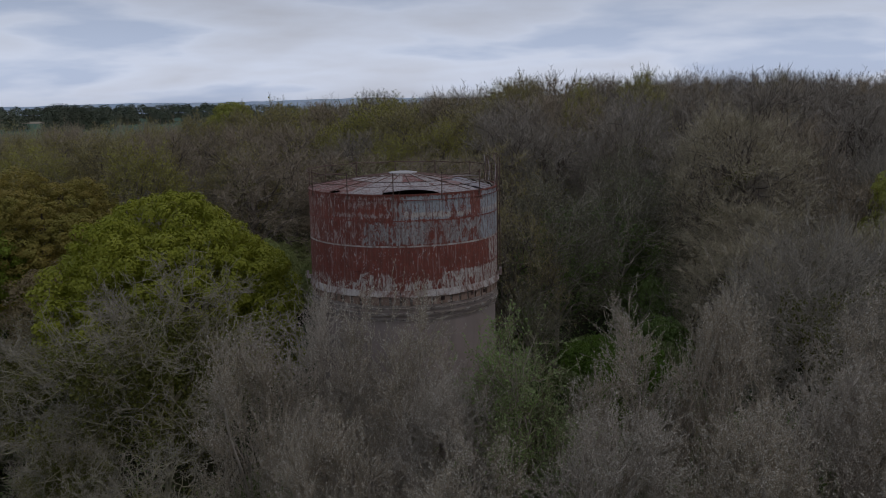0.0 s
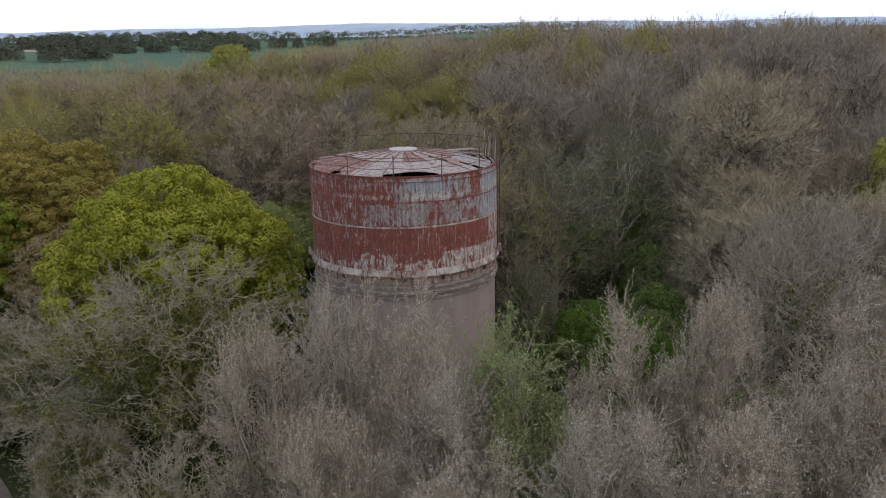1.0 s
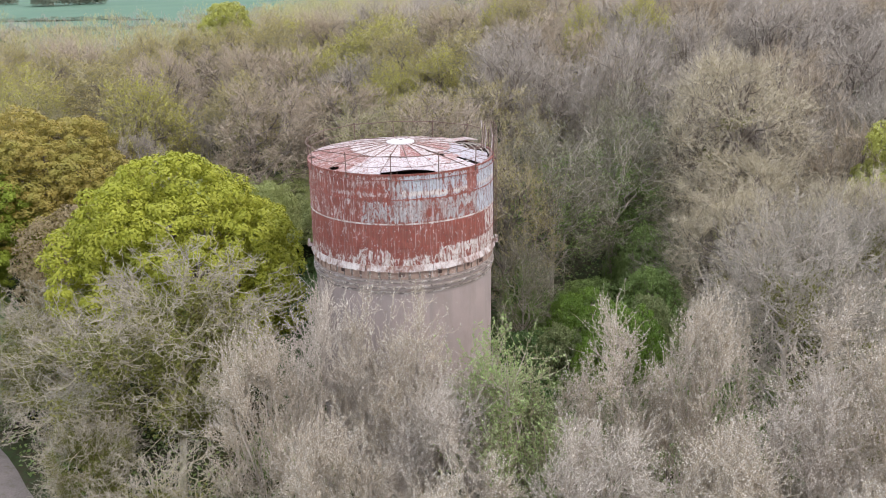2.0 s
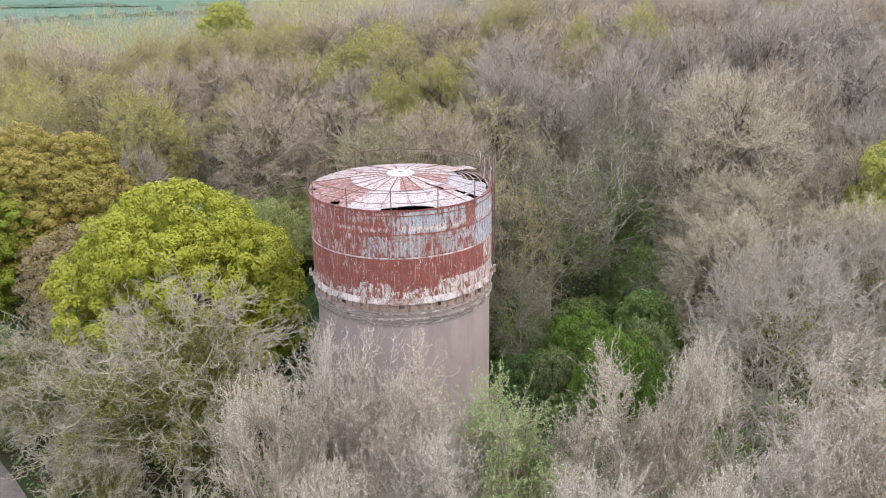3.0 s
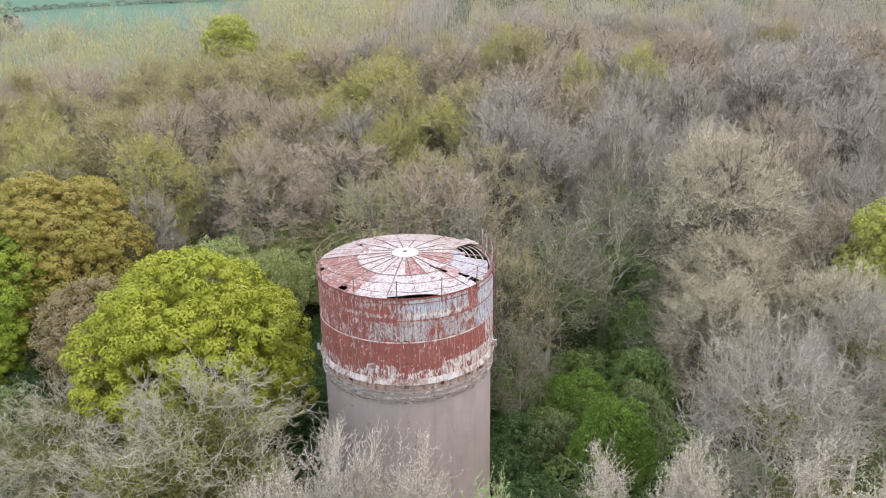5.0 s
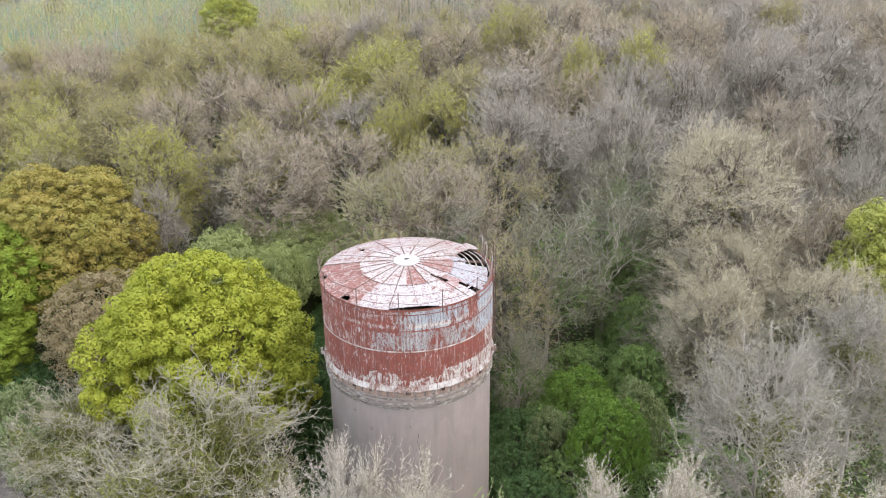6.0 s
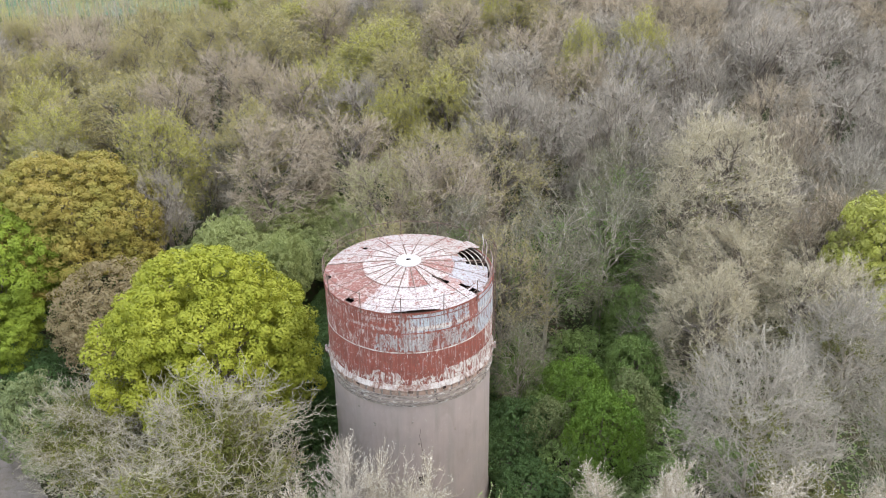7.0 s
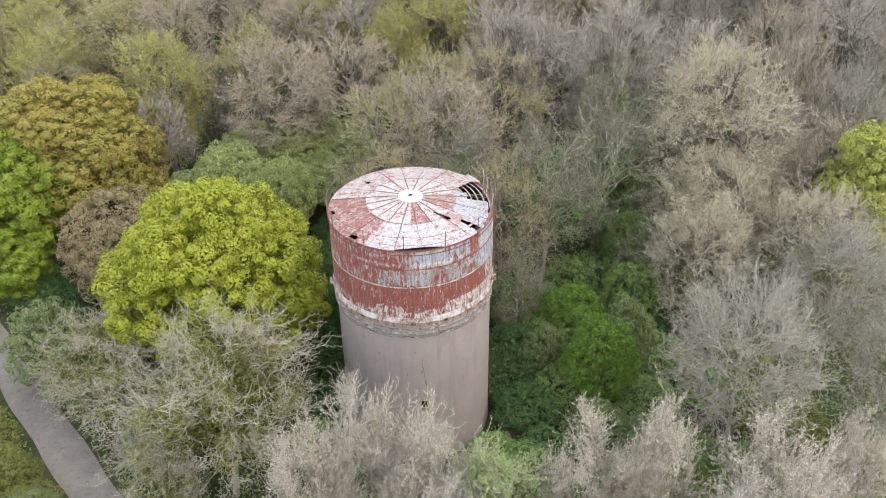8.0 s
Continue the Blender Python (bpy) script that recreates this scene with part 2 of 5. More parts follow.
M["leaf_yellow"] = leafy("leaf_yellow", (0.50, 0.46, 0.07), (0.43, 0.41, 0.08), (0.38, 0.35, 0.11), 0.3)
M["leaf_maple"] = leafy("leaf_maple", (0.41, 0.40, 0.075), (0.35, 0.365, 0.08), (0.32, 0.315, 0.09), 0.22)
M["bud"] = leafy("bud", (0.42, 0.37, 0.10), (0.35, 0.295, 0.10), (0.45, 0.38, 0.15), 0.25)
M["leaf_ivy"] = leafy("leaf_ivy", (0.075, 0.14, 0.045), (0.11, 0.18, 0.055), (0.06, 0.115, 0.04), 0.2)
M["leaf_shrub"] = leafy("leaf_shrub", (0.18, 0.265, 0.07), (0.22, 0.295, 0.095), (0.14, 0.21, 0.062), 0.25)
M["bud_green"] = leafy("bud_green", (0.33, 0.33, 0.13), (0.27, 0.265, 0.12), (0.38, 0.35, 0.16), 0.25)
M["leaf_moss"] = leafy("leaf_moss", (0.185, 0.185, 0.042), (0.14, 0.15, 0.037), (0.225, 0.21, 0.055), 0.2)
M["leaf_sage"] = leafy("leaf_sage", (0.18, 0.225, 0.085), (0.23, 0.255, 0.115), (0.145, 0.18, 0.065), 0.2)
M["leaf_light"] = leafy("leaf_light", (0.33, 0.365, 0.135), (0.37, 0.39, 0.165), (0.28, 0.32, 0.11), 0.25)

m = Mat("soil", 0.95, spec=0.1)
c = m.mix(m.ramp(m.noise(0.25, 5), 0.4, 0.62), (0.045, 0.055, 0.022), (0.085, 0.065, 0.04))
c = m.mix(m.ramp(m.noise(2.5, 5, 0.7), 0.45, 0.7), c, (0.05, 0.085, 0.028))
M["soil"] = m.color(c).bump(m.noise(3, 5), 0.6, 0.15).m
m = Mat("crop", 0.9, spec=0.1)
c = m.mix(m.ramp(m.noise(0.02, 3), 0.4, 0.6), (0.075, 0.145, 0.095), (0.09, 0.165, 0.105))
M["crop"] = m.color(m.mix(m.ramp(m.noise(0.2, 4, 0.7), 0.4, 0.8), c, (0.105, 0.165, 0.10))).m
m = Mat("stubble", 0.95, spec=0.1)
M["stubble"] = m.color(m.mix(m.noise(0.05, 4), (0.42, 0.33, 0.25), (0.36, 0.29, 0.21))).m
m = Mat("gravel", 0.95, spec=0.15)
c = m.mix(m.ramp(m.noise(0.9, 5), 0.35, 0.7), (0.235, 0.195, 0.165), (0.31, 0.26, 0.22))
c = m.mix(m.ramp(m.noise(18, 3, 0.7), 0.4, 0.7), c, (0.19, 0.155, 0.13))
c = m.mix(m.math("MULTIPLY", m.ramp(m.noise(2.6, 6, 0.7), 0.52, 0.66), 0.6), c, (0.14, 0.125, 0.075))
M["gravel"] = m.color(c).bump(m.noise(30, 3), 0.5, 0.02).m
m = Mat("plaster_coat", 0.9, spec=0.2)
streaks = m.noise(1.6, 5, 0.6, (1, 1, 0.07))
c = m.mix(m.ramp(m.noise(0.45, 5, 0.6), 0.35, 0.65), (0.405, 0.32, 0.282), (0.355, 0.29, 0.26))
c = m.mix(m.ramp(streaks, 0.5, 0.75), c, (0.31, 0.27, 0.235))
c = m.mix(m.ramp(m.noise(4.0, 6, 0.7), 0.62, 0.72), c, (0.47, 0.42, 0.36))
c = m.mix(m.math("MULTIPLY", m.ramp(m.noise(1.1, 6, 0.65, (1, 1, 0.35), 0.8), 0.50, 0.72), 0.6), c, (0.29, 0.235, 0.20))
M["plaster_coat"] = m.color(c).bump(m.noise(14, 5, 0.7), 0.3, 0.02).m
m = Mat("cornice_stone", 0.92, spec=0.2)
c = m.mix(m.ramp(m.noise(2.0, 6, 0.7, (1, 1, 2)), 0.4, 0.62), (0.33, 0.27, 0.22), (0.21, 0.175, 0.15))
c = m.mix(m.ramp(m.noise(2.2, 7, 0.72, (1, 1, 3.0), 0.5), 0.52, 0.60), c, (0.45, 0.405, 0.36))
c = m.mix(m.ramp(m.noise(3.6, 7, 0.75, (1, 1, 4.5), 0.6), 0.56, 0.60), c, (0.10, 0.08, 0.07))
M["cornice_stone"] = m.color(c).bump(m.noise(9, 5, 0.7), 0.6, 0.04).m
m = Mat("band_stone", 0.92, spec=0.2)
c = m.mix(m.ramp(m.noise(2.0, 6, 0.7), 0.4, 0.62), (0.40, 0.27, 0.205), (0.28, 0.185, 0.14))
c = m.mix(m.ramp(m.noise(5.5, 6, 0.75, (1, 1, 0.6)), 0.55, 0.66), c, (0.52, 0.45, 0.39))
M["band_stone"] = m.color(c).bump(m.noise(9, 5, 0.7), 0.6, 0.04).m
BLUE, GREY, WHITE, PINK = (0.42, 0.45, 0.465), (0.385, 0.365, 0.345), (0.64, 0.57, 0.50), (0.50, 0.37, 0.33)
M["tank_paint"] = patchwork("tank_paint", (0.285, 0.078, 0.054), (
    (-72, -2, 14.72, 15.46, PINK, 0.42, 0.5), (-100, 10, 13.1, 14.34, PINK, 0.38, 0.6),
    (-7, 6, 13.10, 15.46, GREY, 0.55, 0.1), (2, 28, 14.24, 15.46, BLUE, 0.84, 0.05), (23, 48, 14.24, 15.46, BLUE, 0.62, 0.05), (50, 100, 14.16, 15.48, BLUE, 0.90, 0.05),
    (-22, 0, 13.10, 14.30, GREY, 0.56, 0.2), (-4, 17, 13.10, 14.34, GREY, 0.70, 0.05), (12, 33, 13.10, 14.34, (0.33, 0.27, 0.25), 0.52, 0.2), (28, 58, 13.08, 14.34, GREY, 0.68, 0.05), (52, 100, 13.05, 14.34, BLUE, 0.78, 0.1),
    (-44, -2, 14.32, 14.72, PINK, 0.62, 0.08), (2, 28, 14.34, 14.74, WHITE, 0.84, 0.06), (23, 100, 14.32, 14.72, WHITE, 0.60, 0.08), (43, 56, 14.26, 15.46, (0.29, 0.09, 0.065), 0.8, 0.05),
    (60, 100, 11.85, 13.16, WHITE, 0.55, 0.3),
    (-102, 102, 10.8, 11.66, WHITE, 0.49, 1.6), (-26, -3, 10.8, 11.95, WHITE, 0.55, 0.6), (23, 102, 10.8, 11.98, WHITE, 0.63, 0.4)), False, 0.45, 0.66, 0.85, 6.0)
M["tank_red"] = patchwork("tank_red", (0.285, 0.075, 0.052), ((-180, 180, 12.0, 13.1, PINK, 0.32, 0.5),), False, 0.3, 0.5, 0.45, 4.0)
M["roof_paint"] = patchwork("roof_paint", (0.27, 0.105, 0.082), (
    (-190, 190, -1.0, 2.62, (0.55, 0.49, 0.45), 0.74, 0.0), (-33, 57, 2.4, 5.2, (0.56, 0.505, 0.48), 0.80, 0.0), (-190, -97, 2.4, 5.2, (0.50, 0.43, 0.395), 0.66, 0.0), (109, 190, 2.4, 5.2, (0.47, 0.405, 0.36), 0.70, 0.0),
    (-103, -27, 2.4, 5.2, (0.48, 0.36, 0.32), 0.41, 0.0), (54, 115, 2.4, 5.2, (0.43, 0.415, 0.42), 0.86, 0.0),
    (0, 29, 0.6, 2.6, (0.30, 0.11, 0.088), 0.60, 0.0), (62, 108, 0.7, 2.6, (0.31, 0.125, 0.10), 0.58, 0.0), (40, 62, 2.3, 3.7, (0.42, 0.25, 0.215), 0.60, 0.0)), True, 1.0, 0.70, 0.6, 9.0)
M["skirt_white"] = painted("skirt_white", (0.25, 0.12, 0.085), (0.66, 0.59, 0.53), 0.74, 0.4, 0.5)
M["roof_white"] = painted("roof_white", (0.28, 0.16, 0.135), (0.67, 0.59, 0.565), 0.84, 0.15, 0.5, (0.70, 0.65, 0.635), mottle=0.28)
M["roof_cap"] = painted("roof_cap", (0.40, 0.32, 0.28), (0.68, 0.63, 0.60), 0.95, 0.15, 0.5, (0.72, 0.69, 0.67), mottle=0.1, wear=0.3)
m = Mat("rusty_iron", 0.85, spec=0.25)
M["iron"] = m.color(m.mix(m.ramp(m.noise(6, 4), 0.35, 0.65), (0.115, 0.062, 0.046), (0.20, 0.14, 0.115))).m
# dark brown for the tank's inside, joist ends, crack and window drum
m = Mat("dark_inside", 0.9)
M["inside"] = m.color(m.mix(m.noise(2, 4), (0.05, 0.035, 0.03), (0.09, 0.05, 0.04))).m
# pale blue-grey: the haze of distance is mixed into the hills' colour
m = Mat("hill_haze", 0.95, spec=0.0)
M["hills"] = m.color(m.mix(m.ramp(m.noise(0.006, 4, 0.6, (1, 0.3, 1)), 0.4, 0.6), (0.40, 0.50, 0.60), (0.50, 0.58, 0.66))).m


# ---------------------------------------------------------------- mesh helpers
def fast_mesh(name, verts, quads=None, tris=None, smooth=False):
    """A mesh from arrays of corners, four-sided and three-sided faces."""
    me = bpy.data.meshes.new(name)
    verts = np.asarray(verts, dtype=np.float32).reshape(-1, 3)
    quads = np.zeros((0, 4), np.int32) if quads is None else np.asarray(quads, np.int32).reshape(-1, 4)
    tris = np.zeros((0, 3), np.int32) if tris is None else np.asarray(tris, np.int32).reshape(-1, 3)
    loops = np.concatenate([quads.ravel(), tris.ravel()])
    starts = np.concatenate([np.arange(len(quads)) * 4, len(quads) * 4 + np.arange(len(tris)) * 3])
    me.vertices.add(len(verts))
    me.vertices.foreach_set("co", verts.ravel())
    me.loops.add(len(loops))
    me.loops.foreach_set("vertex_index", loops)
    me.polygons.add(len(starts))
    me.polygons.foreach_set("loop_start", starts.astype(np.int32))
    me.polygons.foreach_set("use_smooth", np.full(len(starts), smooth, dtype=bool))
    me.update(calc_edges=True)
    return me


class Soup:
    """Gathers pieces of geometry into one mesh."""

    def __init__(self):
        self.v, self.q, self.t, self.count = [], [], [], 0

    def add(self, v, q=None, t=None):
        v = np.asarray(v, float).reshape(-1, 3)
        if q is not None:
            self.q.append(np.asarray(q, int).reshape(-1, 4) + self.count)
        if t is not None:
            self.t.append(np.asarray(t, int).reshape(-1, 3) + self.count)
        self.v.append(v)
        self.count += len(v)

    def mesh(self, name, smooth=False):
        return fast_mesh(name, np.concatenate(self.v), np.concatenate(self.q) if self.q else None, np.concatenate(self.t) if self.t else None, smooth)

    def box(self, size, m=None):
        x, y, z = (s / 2 for s in size)
        v = [Vector((a * x, b * y, c * z)) for c in (-1, 1) for b in (-1, 1) for a in (-1, 1)]
        v = [(m @ p)[:] for p in v] if m is not None else [p[:] for p in v]
        self.add(v, [(0, 2, 3, 1), (4, 5, 7, 6), (0, 1, 5, 4), (2, 6, 7, 3), (0, 4, 6, 2), (1, 3, 7, 5)])

    def tubes(self, pts, rad, sides):
        """pts (n, k, 3), rad (n, k): n bent rods of k points."""
        n, k = rad.shape
        tan = np.gradient(pts, axis=1)
        tan /= np.linalg.norm(tan, axis=2, keepdims=True) + 1e-9
        ref = np.where(np.abs(tan[:, :1, 2:3]) > 0.9, np.array([1.0, 0, 0]), np.array([0, 0, 1.0]))
        u = np.cross(tan, np.broadcast_to(ref, tan.shape))
        u /= np.linalg.norm(u, axis=2, keepdims=True) + 1e-9
        w = np.cross(tan, u)
        a = np.arange(sides) * 2 * np.pi / sides
        ring = pts[:, :, None] + rad[:, :, None, None] * (np.cos(a)[None, None, :, None] * u[:, :, None] + np.sin(a)[None, None, :, None] * w[:, :, None])
        base = (np.arange(n)[:, None, None] * k + np.arange(k - 1)[None, :, None]) * sides
        s = np.arange(sides)[None, None, :]
        s2 = (s + 1) % sides
        self.add(ring, np.stack([base + s, base + s2, base + sides + s2, base + sides + s], -1).reshape(-1, 4))

    def blades(self, p0, p1, r, rng):
        """The finest twig ends, thinner than a finger: one sliver each."""
        u = np.cross(p1 - p0, rng.normal(size=p0.shape))
        u *= r / (np.linalg.norm(u, axis=1, keepdims=True) + 1e-9)
        self.add(np.stack([p0 - u, p0 + u, p1], 1), None, np.arange(len(p0) * 3).reshape(-1, 3))

    def kinked(self, a, m, b, r, rng):
        """Fine twigs that bend once: a sliver of two lengths each."""
        u = np.cross(b - a, rng.normal(size=a.shape))
        u *= r / (np.linalg.norm(u, axis=1, keepdims=True) + 1e-9)
        n = np.arange(len(a))[:, None] * 5
        self.add(np.stack([a - u, a + u, m + u * 0.75, m - u * 0.75, b], 1), n + np.array([0, 1, 2, 3]), n + np.array([3, 2, 4]))

    def strips(self, pts, rad, rng):
        """Thin bent twigs seen from afar: pts (n, k, 3), rad (n, k)."""
        n, k = rad.shape
        u = np.cross(pts[:, -1] - pts[:, 0], rng.normal(size=(n, 3)))
        u /= np.linalg.norm(u, axis=1, keepdims=True) + 1e-9
        u = u[:, None] * rad[..., None]
        base = ((np.arange(n)[:, None] * k + np.arange(k - 1)[None]) * 2).reshape(-1, 1)
        self.add(np.stack([pts - u, pts + u], 2), base + np.array([0, 1, 3, 2]))

    def leaves(self, p, normal, size, rng, slim=0.6):
        """Folded leaf blades at the points p, facing about along normal."""
        n = len(p)
        nn = normal / (np.linalg.norm(normal, axis=1, keepdims=True) + 1e-9)
        r = rng.normal(size=(n, 3))
        u = np.cross(nn, r)
        u /= np.linalg.norm(u, axis=1, keepdims=True) + 1e-9
        w = np.cross(nn, u)
        s = (np.asarray(size) * rng.uniform(0.7, 1.3, n))[:, None]
        v = np.stack([p - u * s * 0.5, p + w * s * slim * 0.5 + nn * s * 0.12, p + u * s * 0.5, p - w * s * slim * 0.5 + nn * s * 0.12], 1)
        self.add(v, np.arange(n * 4).reshape(n, 4))


def part(name, mesh, material, parent, label=""):
    mesh.materials.append(material)
    ob = new(name, mesh)
    ob.parent = parent
    return tagged(ob, label) if label else ob


def ring_mesh(name, profile, steps=96, a0=0.0, a1=360.0, close=True):
    """A lathe of (radius, height) pairs; angle 0 looks to -y, 90 to +x."""
    full = abs(a1 - a0) > 359.9
    ang = np.radians(np.linspace(a0, a1, steps + 1)[: steps if full else steps + 1])
    pr = np.array(profile)
    n, k = len(ang), len(pr)
    v = np.stack([np.sin(ang)[:, None] * pr[None, :, 0], -np.cos(ang)[:, None] * pr[None, :, 0], np.broadcast_to(pr[None, :, 1], (n, k))], -1)
    i = np.arange(n if full else n - 1)[:, None]
    j = np.arange(k if close else k - 1)[None, :]
    i2, j2 = (i + 1) % n, (j + 1) % k
    q = np.stack([i * k + j, i2 * k + j, i2 * k + j2, i * k + j2], -1).reshape(-1, 4)
    s = Soup()
    s.add(v, q)
    if not full and close:
        me_v = v.reshape(-1, 3)
        s.add(me_v[:k], np.array([[0, 1, 2, 3]]) if k == 4 else None)
        s.add(me_v[-k:], np.array([[3, 2, 1, 0]]) if k == 4 else None)
    return s.mesh(name)


def smooth_step(a, b, v):
    t = np.clip((np.asarray(v, float) - a) / (b - a), 0, 1)
    return t * t * (3 - 2 * t)


def ground_z(x, y):
    """The lie of the land: level round the tower, rising into the wood and the fields."""
    k = smooth_step(-60, 20, x)
    return (smooth_step(45, 94, y) * (3 + 6 * k) + smooth_step(120, 260, y) * (1 - k) * -0.8
            + 0.25 * np.sin(np.asarray(x) * 0.21 + 1) * np.sin(np.asarray(y) * 0.17) * smooth_step(55, 75, y))


# ---------------------------------------------------------------- ground, track, fields
def sheet(name, xs, ys, lift, material, label):
    X, Y = np.meshgrid(xs, ys)
    v = np.stack([X, Y, ground_z(X, Y) + lift], -1)
    i = (np.arange(len(ys) - 1)[:, None] * len(xs) + np.arange(len(xs) - 1)[None]).ravel()
    me = fast_mesh(name, v, np.stack([i, i + 1, i + len(xs) + 1, i + len(xs)], -1), smooth=True)
    me.materials.append(material)
    return tagged(new(name, me), label, name.split("_")[0], kind="structure")


def spread(near, far):
    return sorted(set(np.round(np.concatenate([np.arange(-near, near + 1, 15), np.geomspace(near + 8, far, 26), -np.geomspace(near + 8, far, 26)]), 2)))


gx = sorted(set(spread(450, 4800)) | set(np.arange(-72.0, 72, 3)))
gy = sorted(set(spread(450, 4800)) | set(np.arange(30.0, 132, 3)))
sheet("ground", np.array(gx), np.array(gy), 0.0, M["soil"], "dark woodland floor of soil, leaf litter and grass")


def ribbon(name, line, width, lift, material, label, category):
    """A strip that follows a line over the ground."""
    line = np.array(line, float)
    t = np.linspace(0, len(line) - 1, 40)
    i = np.clip(t.astype(int), 0, len(line) - 2)
    f = (t - i)[:, None]
    p = line[i] * (1 - f) + line[i + 1] * f
    p[1:-1] = (p[:-2] + p[1:-1] + p[2:]) / 3
    d = np.gradient(p, axis=0)
    d /= np.linalg.norm(d, axis=1, keepdims=True)
    nrm = np.stack([d[:, 1], -d[:, 0]], 1)
    cols = np.linspace(-1, 1, 7)
    v = []
    for k, c in enumerate(cols):
        w = width / 2 * (1 + 0.06 * np.sin(np.arange(len(p)) * 1.7 + k)) if abs(c) == 1 else width / 2
        xy = p + nrm * (c * w if np.isscalar(w) else c * w[:, None])
        v.append(np.column_stack([xy, ground_z(xy[:, 0], xy[:, 1]) + lift + 0.05 * (1 - c * c) - 0.05 * (abs(c) == 1)]))
    v = np.stack(v, 1)
    n = len(cols)
    q = (np.arange(len(p) - 1)[:, None] * n + np.arange(n - 1)[None]).ravel()
    me = fast_mesh(name, v, np.stack([q, q + 1, q + n + 1, q + n], -1), smooth=True)
    me.materials.append(material)
    return tagged(new(name, me), label, category, kind="structure")


TRACK = [(-60, 82), (-46, 65.5), (-37, 55), (-31.6, 48.7), (-26.4, 42.6), (-21.0, 36.2), (-15.6, 29.8), (-10, 20), (-9, 5), (-10, -20)]
ribbon("track", TRACK, 2.5, 0.05, M["gravel"], "grey gravel track through the wood", "track")


def field(x0, x1, y0, y1, lift, material, label):
    ys = np.linspace(y0, y1, 24)
    xs = np.linspace(x0, x1, 24)
    return sheet("field", xs, ys, lift, material, label)


field(-420, -30, 175, 437, 0.25, M["crop"], "flat green field of young crop")
field(-800, -20, 438, 994, 0.5, M["crop"], "pale green field beyond a hedge")
field(-700, -440, 995, 1130, 0.8, M["stubble"], "bare tan field of ploughed soil")
field(-439, 500, 995, 1990, 1.0, M["crop"], "distant green field")

# ---------------------------------------------------------------- the water tower
CX, CY, R = -2.05, 43.5, 4.62
RIM, FOOT = 15.46, 11.02
tower = tagged(new("water_tower"), "old round water tower, rusted red steel tank on a concrete shaft", "water tower")
tower.location = (CX, CY, 0)


def polar(r, a, z):
    return Vector((r * math.sin(radians(a)), -r * math.cos(radians(a)), z))


def shaft_mesh():
    """The hollow shaft, with one window opening right through its wall."""
    wa0, wa1, wz0, wz1 = 5.0, 10.6, 3.82, 4.85
    ang = sorted(set([wa0, wa1] + [float(a) for a in range(-180, 180, 4) if not wa0 - 1 < a < wa1 + 1]))
    zs = [-0.4, 2.0, wz0, wz1, 7.0, 9.6, 10.4]
    s = Soup()
    for r, flip in ((4.54, False), (4.15, True)):
        rr = lambda z: r + 0.06 * max(0.0, (2.0 - z) / 2.4)
        v = [polar(rr(z), a, z)[:] for z in zs for a in ang]
        n, q = len(ang), []
        for j in range(len(zs) - 1):
            for i in range(n):
                if zs[j] == wz0 and ang[i] == wa0:
                    continue
                f = [j * n + i, j * n + (i + 1) % n, (j + 1) * n + (i + 1) % n, (j + 1) * n + i]
                q.append(f[::-1] if flip else f)
        s.add(v, q)
    o = [polar(4.54, a, z)[:] for a, z in ((wa0, wz0), (wa1, wz0), (wa1, wz1), (wa0, wz1))]
    n_ = [polar(4.15, a, z)[:] for a, z in ((wa0, wz0), (wa1, wz0), (wa1, wz1), (wa0, wz1))]
    s.add(o + n_, [(k, (k + 1) % 4, 4 + (k + 1) % 4, 4 + k) for k in range(4)])
    return s.mesh("shaft")


shaft = part("shaft", shaft_mesh(), M["plaster_coat"], tower, "pinkish grey plastered concrete shaft")
# a drum added inside the shaft; its dark colour makes the window's shade
part("window_recess", ring_mesh("window_recess", [(3.2, -0.4), (3.25, -0.4), (3.25, 10.3), (3.2, 10.3)], 48), M["inside"], tower, "dark drum added behind the window, shade in its colour")
for r0, r1, z0, z1 in ((4.45, 4.60, 9.62, 9.80), (4.45, 4.68, 9.90, 10.06), (4.45, 4.64, 10.16, 10.30)):
    part("moulding", ring_mesh("moulding", [(r0, z0), (r1, z0 + 0.04), (r1, z1 - 0.03), (r0, z1)]), M["cornice_stone"], tower, "weathered cornice moulding")
part("corbel_band", ring_mesh("corbel_band", [(4.3, 10.36), (4.56, 10.36), (4.56, 10.84), (4.3, 10.84)]), M["cornice_stone"], tower, "stained band under the tank")
rs = random.Random(5)
for i in range(17):
    a = i * 360 / 17 + rs.uniform(-6, 6)
    s = Soup()
    s.box((0.15 if i % 3 else 0.26, 0.22, 0.17), Matrix.Translation(polar(4.50, a, 10.60 + rs.uniform(-0.05, 0.05))) @ Matrix.Rotation(radians(a), 4, "Z"))
    part("joist_end", s.mesh("joist_end"), M["inside"] if i % 2 else M["iron"], tower)
for i in range(60):
    a = i * 6
    s = Soup()
    s.box((0.36, 0.08, 0.40 + rs.uniform(-.05, .03)), Matrix.Translation(polar(4.56 + rs.uniform(-.01, .015), a + 3, 10.60)) @ Matrix.Rotation(radians(a + 3), 4, "Z"))
    part("stone", s.mesh("stone"), M["band_stone"], tower)


